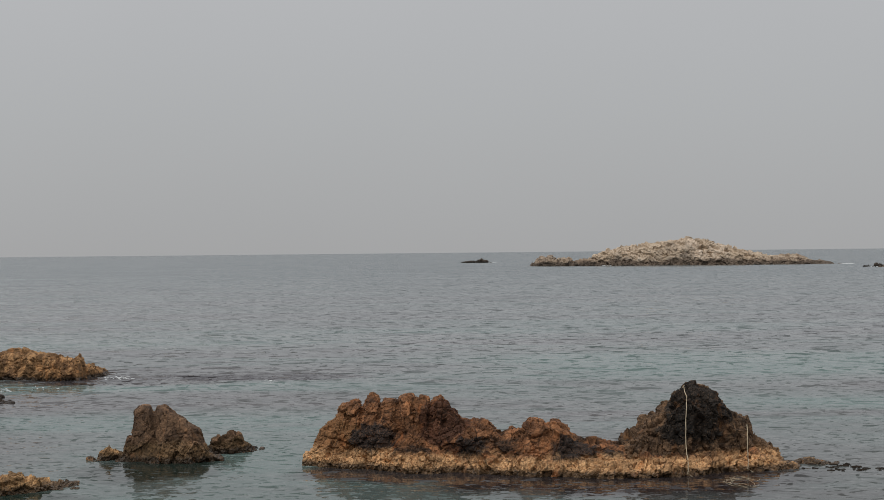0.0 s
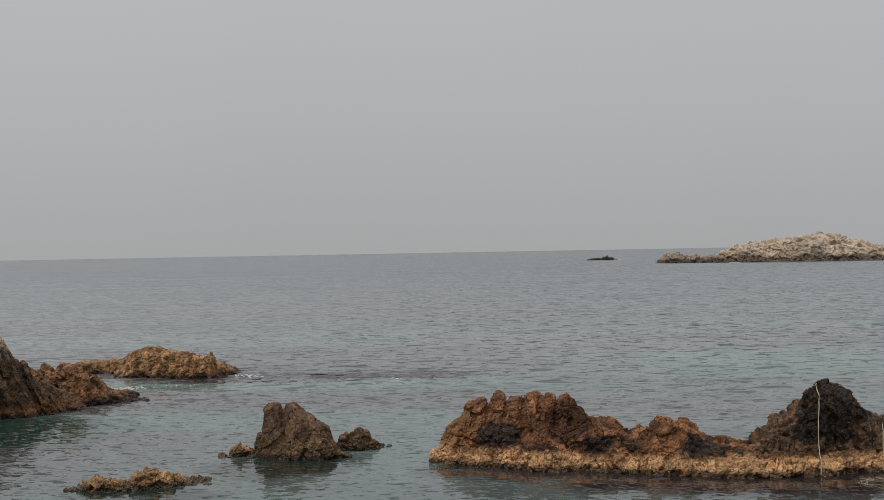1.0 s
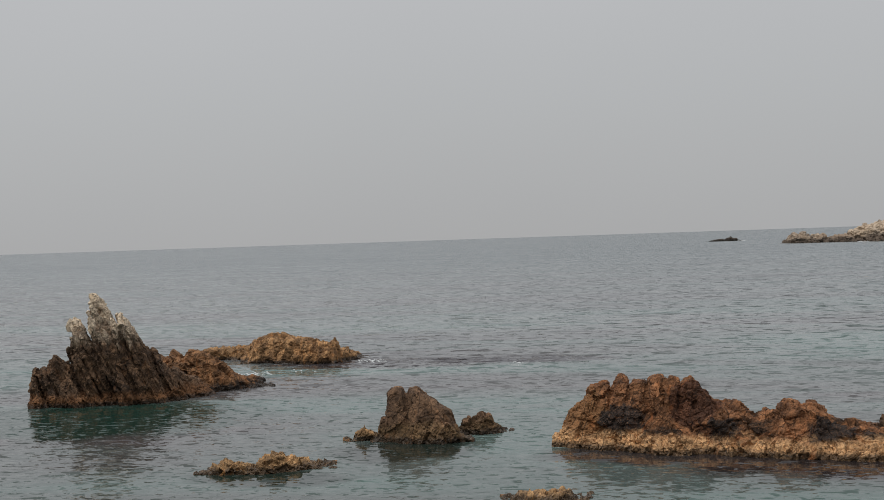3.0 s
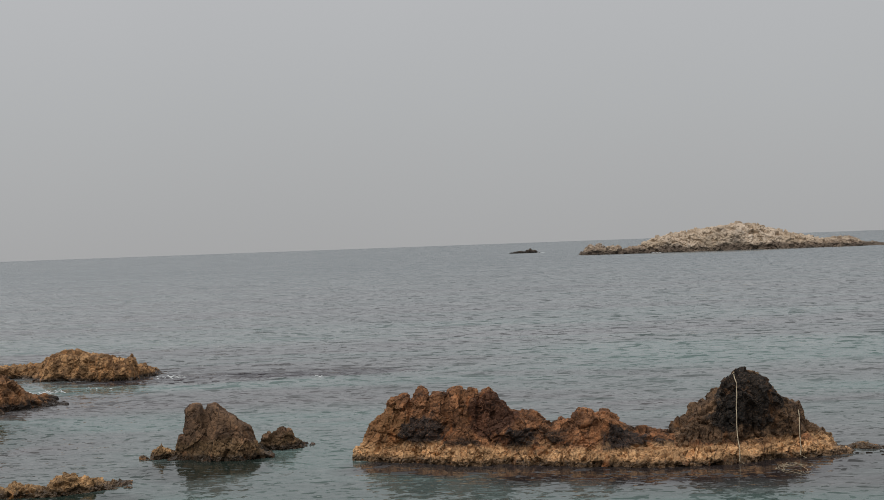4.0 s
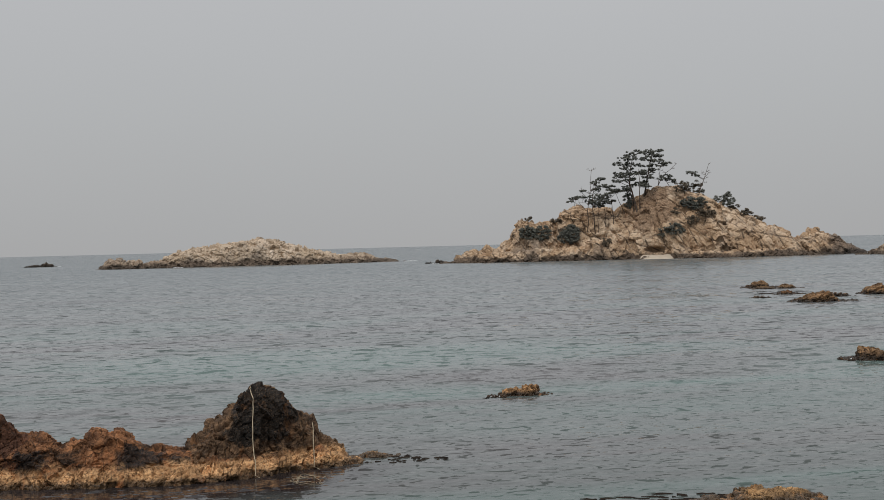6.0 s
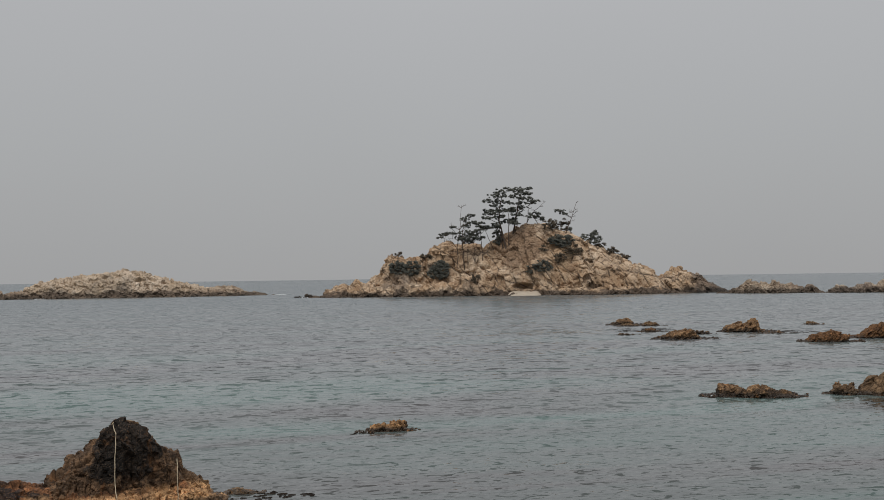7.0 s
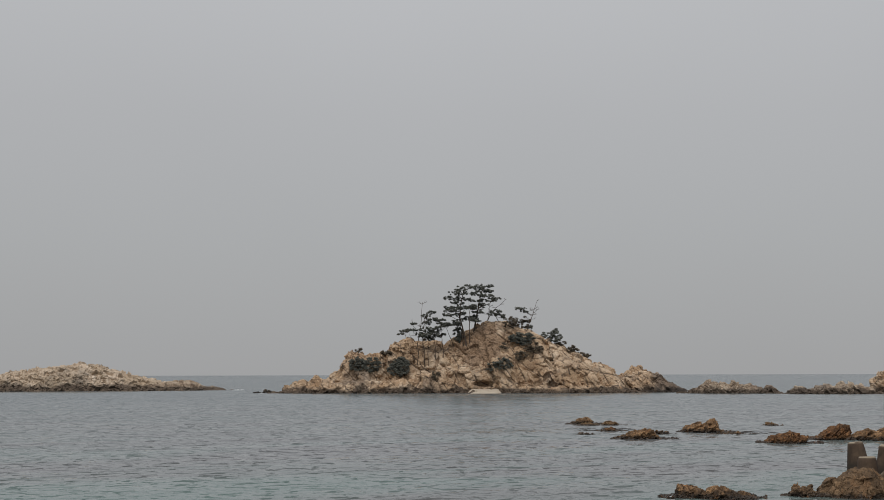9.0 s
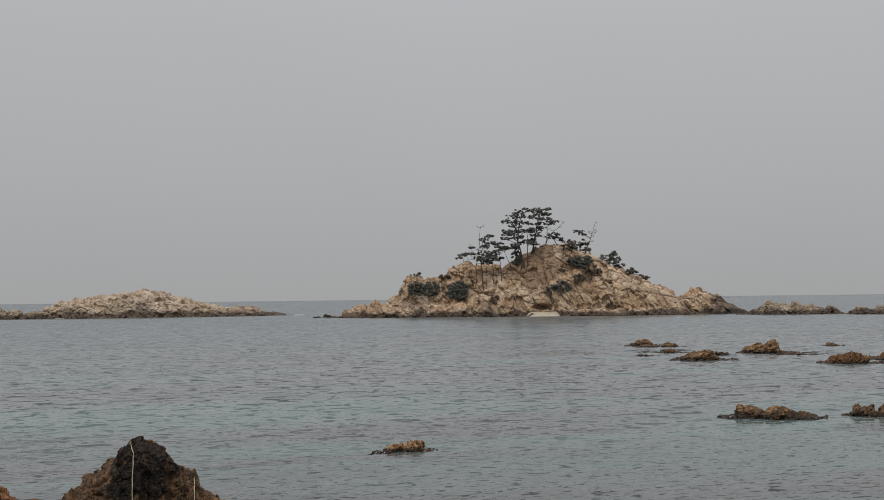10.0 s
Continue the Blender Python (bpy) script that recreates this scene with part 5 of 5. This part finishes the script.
def pale_sand():
    k = Mat("pale_beach_sand")
    col = k.ramp(k.noise(k.where(), 0.8, 5, 0.6), (0.3, (0.38, 0.32, 0.25)), (0.7, (0.48, 0.42, 0.34)))
    return k.done(col, 0.95, k.bump(k.noise(k.where(), 3, 4), 0.3, 0.1), 0.1)


def beach_mesh():
    X, Y = np.meshgrid(np.linspace(-5.6, 5.6, 41), np.linspace(-4.5, 5.5, 29), indexing="ij")
    flat = np.stack([X.ravel(), Y.ravel(), 0 * X.ravel()], 1)
    Z = 0.50 + 0.17 * Y - 1.6 * (np.abs(X) / 5.6) ** 8 + 0.12 * fbm(flat / 2.5, 121, 3).reshape(X.shape)
    idx = np.arange(X.size).reshape(X.shape)
    quads = np.stack([idx[:-1, :-1], idx[1:, :-1], idx[1:, 1:], idx[:-1, 1:]], -1).reshape(-1, 4)
    return mesh_of("beach", np.stack([X + 3.2, Y - 6.0, Z], -1).reshape(-1, 3), quads, pale_sand())


beach = new("beach", beach_mesh())
beach.matrix_world = pine_isle.matrix_world.copy()
tagged(beach, "small pale sand beach under the islet's sea cave", "beach", kind="structure")


# ---- concrete sea-defence blocks ----
def concrete():
    k = Mat("stained_concrete")
    p = k.where()
    n = k.noise(p, 1.6, 6, 0.65, 0.4)
    col = k.mix(k.ramp(n, (0.35, 0.0), (0.65, 1.0)), (0.040, 0.027, 0.019), (0.096, 0.064, 0.042))
    droppings = k.math("MULTIPLY", k.ramp(k.upness(), (0.45, 0.0), (0.75, 1.0)), k.ramp(k.noise(p, 1.1, 4), (0.36, 0.0), (0.50, 1.0)))
    col = k.mix(k.math("MULTIPLY", droppings, 0.75), col, (0.36, 0.30, 0.22))
    wet = k.ramp(k.math("DIVIDE", k.height(), 4.0), (0.08, 1.0), (0.16, 0.0))
    col = k.mix(wet, col, (0.035, 0.027, 0.020))
    return k.done(col, 0.85, k.bump(k.noise(p, 12, 5), 0.5, 0.03), 0.3)


CONCRETE = concrete()


def tetrapod(at, z, rx, ry, rz, size=1.0, spin=0.0):
    bm = bmesh.new()
    for way in ((0, 0, 1), (0.943, 0, -0.333), (-0.471, 0.816, -0.333), (-0.471, -0.816, -0.333)):
        turn = Vector((0, 0, 1)).rotation_difference(Vector(way)).to_matrix().to_4x4()
        rings = []
        for f, r in ((0.0, 0.80), (0.25, 0.76), (1.95, 0.50), (2.08, 0.47), (2.16, 0.38)):
            rings.append([bm.verts.new(turn @ Vector((math.cos(a) * r, math.sin(a) * r, f))) for a in [2 * math.pi * j / 20 for j in range(20)]])
        for lo, hi in zip(rings, rings[1:]):
            for j in range(20):
                bm.faces.new((lo[j], lo[(j + 1) % 20], hi[(j + 1) % 20], hi[j]))
        bm.faces.new(rings[-1])
    me = bpy.data.meshes.new("tetrapod")
    bm.to_mesh(me)
    bm.free()
    me.materials.append(CONCRETE)
    me.polygons.foreach_set("use_smooth", [len(p.vertices) == 4 for p in me.polygons])
    ob = new("tetrapod", me)
    ob.matrix_world = pose(at[0], at[1], z, rx, ry, rz) @ Matrix.Rotation(radians(spin), 4, "Z") @ Matrix.Scale(size, 4)
    return tagged(ob, "stained concrete tetrapod of the sea defence, standing in water", "tetrapod", "sea-defence tetrapods")


tetrapod(polar(-39.15, 92.0), -0.42, 0, -6, -39, 1.02)
tetrapod(polar(-40.22, 88.0), -0.38, 2, -3, 20, 1.02)
tetrapod(polar(-39.50, 75.5), -0.30, -3, 2, 21, 0.98)
# one block lies tipped over, a leg towards the shore
tetrapod(polar(-40.98, 75.0), 1.05, 57, 0, -58, 1.12, 90)

# ---- ropes and net on the ridge ----
def rope_material():
    k = Mat("weathered_rope")
    return k.done(k.ramp(k.noise(k.where((1, 1, 3)), 30, 3), (0.3, (0.34, 0.27, 0.18)), (0.7, (0.52, 0.44, 0.32))), 0.9, None, 0.1)


ROPE = rope_material()


def hang(name, label, u0, u1, top, foot, seed, radius=0.013, sway=0.012):
    """A rope over the face of the ridge, touching its outermost bulges."""
    pts, face = [], []
    for i in range(24):
        z = top + (foot - top) * i / 23
        p = meet(ridge_parts, (u0 + (u1 - u0) * i / 23, -6, max(z, 0.05)), (0, 1, 0))
        face.append(p.y if p else 0.0)
    y0, y1 = face[0] - 0.03, min(face[-3:]) - 0.03
    for i in range(24):
        f = i / 23
        u = u0 + (u1 - u0) * f + sway * math.sin(i * 0.35 + seed)
        pts.append((u, min(y0 + (y1 - y0) * f, face[i] - 0.03, face[max(i - 1, 0)] - 0.03, face[min(i + 1, 23)] - 0.03), top + (foot - top) * f))
    last = pts[-1]
    pts += [(last[0] + 0.08, last[1] - 0.05, last[2] - 0.05), (last[0] + 0.17, last[1] - 0.1, last[2] - 0.10)]
    ob = new(name, tube_mesh(name, pts, [radius] * len(pts), ROPE, 6))
    ob.matrix_world = ridge.matrix_world.copy()
    return tagged(ob, label, "rope")


hang("rope", "pale weathered rope hanging down the ridge's dark peak", 3.80, 3.66, 2.24, 0.06, 1)
hang("rope", "short pale rope hanging down the ridge's seaward flank", 5.54, 5.42, 1.22, 0.08, 2)
rng = random.Random(4)
strand = [(3.8 + 0.075 * i, 0.05 + rng.uniform(-0.05, 0.05), 2.42 + rng.uniform(-0.05, 0.05) - 0.012 * i) for i in range(11)]
strand = [(x, y, (meet(ridge_parts, (x, y, 9), (0, 0, -1)) or Vector((0, 0, z))).z + 0.03) for x, y, z in strand]
cord = new("cord", tube_mesh("cord", strand, [0.016] * len(strand), ROPE, 5))
cord.matrix_world = ridge.matrix_world.copy()
tagged(cord, "frayed pale cord lying over the peak of the ridge", "rope")
net = whole("net_scrap", (5.95, 36.0), 0, "pale tangled scrap of fishing net floating at the rock", "fishing net")
for i in range(9):
    a0 = rng.uniform(0, 6.28)
    pts = [(0.55 * math.cos(a0 + j * 0.7) * rng.uniform(0.2, 1.0) - 0.1, 1.0 * math.sin(a0 + j * 0.7) * rng.uniform(0.3, 1.0), rng.uniform(-0.02, 0.035)) for j in range(7)]
    part("strand", tube_mesh("strand", pts, [0.006] * 7, ROPE, 4), net)


# ---- foam and floating weed ----
def foam_material():
    k = Mat("sea_foam")
    return k.done(k.ramp(k.noise(k.where(), 6, 4), (0.3, (0.34, 0.36, 0.36)), (0.6, (0.54, 0.56, 0.56))), 0.7, None, 0.2)


def kelp_material():
    k = Mat("wet_kelp")
    return k.done(k.ramp(k.noise(k.where(), 3, 4), (0.3, (0.010, 0.008, 0.007)), (0.7, (0.030, 0.021, 0.015))), 0.75, None, 0.1)


FOAM, KELP = foam_material(), kelp_material()


def foam(at, yaw, wide, deep, count, seed, size=0.25):
    """White water: many flat uneven flakes."""
    rng = random.Random(seed)
    verts, quads = [], []
    for _ in range(count):
        a, r = rng.uniform(0, 6.28), rng.random() ** 0.7
        cx, cy, s = math.cos(a) * r * wide, math.sin(a) * r * deep, size * rng.uniform(0.4, 1.3)
        n = len(verts)
        k = 8
        for j in range(k):
            q = rng.uniform(0.5, 1.2) * s
            verts.append((cx + math.cos(j * 0.785) * q * 1.8, cy + math.sin(j * 0.785) * q * 0.8, 0.03))
        verts.append((cx, cy, 0.05 + s * rng.uniform(0.1, 0.5)))
        for j in range(0, k, 2):
            quads.append((n + j, n + j + 1, n + (j + 2) % k, n + k))
    ob = new("foam", mesh_of("foam", verts, quads, FOAM))
    ob.matrix_world = pose(at[0], at[1], 0, 0, 0, yaw)
    return tagged(ob, "white wave foam washing round the rocks", "foam", "wave foam", "stuff")


def kelp(at, yaw, wide, deep, count, seed, size=0.3):
    """Dark fronds that break the surface."""
    rng = random.Random(seed)
    verts, quads = [], []
    for _ in range(count):
        a, r = rng.uniform(0, 6.28), rng.random() ** 0.6
        cx, cy, s = math.cos(a) * r * wide, math.sin(a) * r * deep, size * rng.uniform(0.5, 1.6)
        t = rng.gauss(0, 0.5)
        n = len(verts)
        for j in range(5):
            f = j / 4 - 0.5
            w = 0.035 * size / 0.3 * (1 - abs(f) * 1.4) + 0.015
            px, py = cx + math.cos(t + f) * f * 4 * s, cy + math.sin(t + f) * f * 1.2 * s
            z = 0.02 * math.cos(f * 3.0) * rng.uniform(0.2, 1.4)
            verts += [(px, py - w, z - 0.03), (px, py, z + 0.02), (px, py + w, z - 0.03)]
        for j in range(4):
            for q in (0, 1):
                quads.append((n + j * 3 + q, n + j * 3 + q + 1, n + j * 3 + q + 4, n + j * 3 + q + 3))
    ob = new("kelp", mesh_of("kelp", verts, quads, KELP))
    ob.matrix_world = pose(at[0], at[1], 0, 0, 0, yaw)
    return tagged(ob, "dark kelp fronds floating at the water's surface", "seaweed", "floating kelp", "stuff")


for az, dist, wide, deep, count, seed, size in (
        (21.9, 64.5, 1.3, 0.7, 34, 1, 0.04), (20.4, 65.2, 2.2, 1.0, 22, 2, 0.035), (16.6, 69.0, 0.9, 1.0, 26, 3, 0.045), (-28.9, 166.5, 1.2, 2.0, 26, 4, 0.16), (-31.9, 70.3, 0.5, 0.6, 22, 5, 0.06),
        (-13.6, 522.0, 2.4, 1.5, 14, 6, 0.5), (-3.9, 507.0, 3.0, 1.0, 14, 7, 0.4), (-17.1, 54.6, 0.25, 0.3, 8, 8, 0.04), (-14.6, 438.0, 3.0, 0.8, 8, 9, 0.3), (-32.2, 446.0, 2.0, 1.5, 14, 10, 0.5), (1.0, 690.0, 1.6, 1.0, 6, 11, 0.5), (10.6, 65.6, 0.4, 0.3, 6, 13, 0.04)):
    foam(polar(az, dist), az, wide, deep, count, seed, size)
for az, dist, wide, deep, count, seed, size in (
        (-13.2, 39.5, 1.7, 0.8, 40, 3, 0.05), (-25.0, 32.4, 2.4, 1.1, 120, 4, 0.09), (-17.0, 54.3, 0.5, 0.4, 14, 5, 0.05),
        (-32.3, 70.0, 1.3, 1.3, 70, 7, 0.10), (-29.0, 152.0, 4.0, 5.0, 50, 10, 0.22), (-34.6, 146.0, 3.0, 4.0, 34, 11, 0.22)):
    kelp(polar(az, dist), az, wide, deep, count, seed, size)
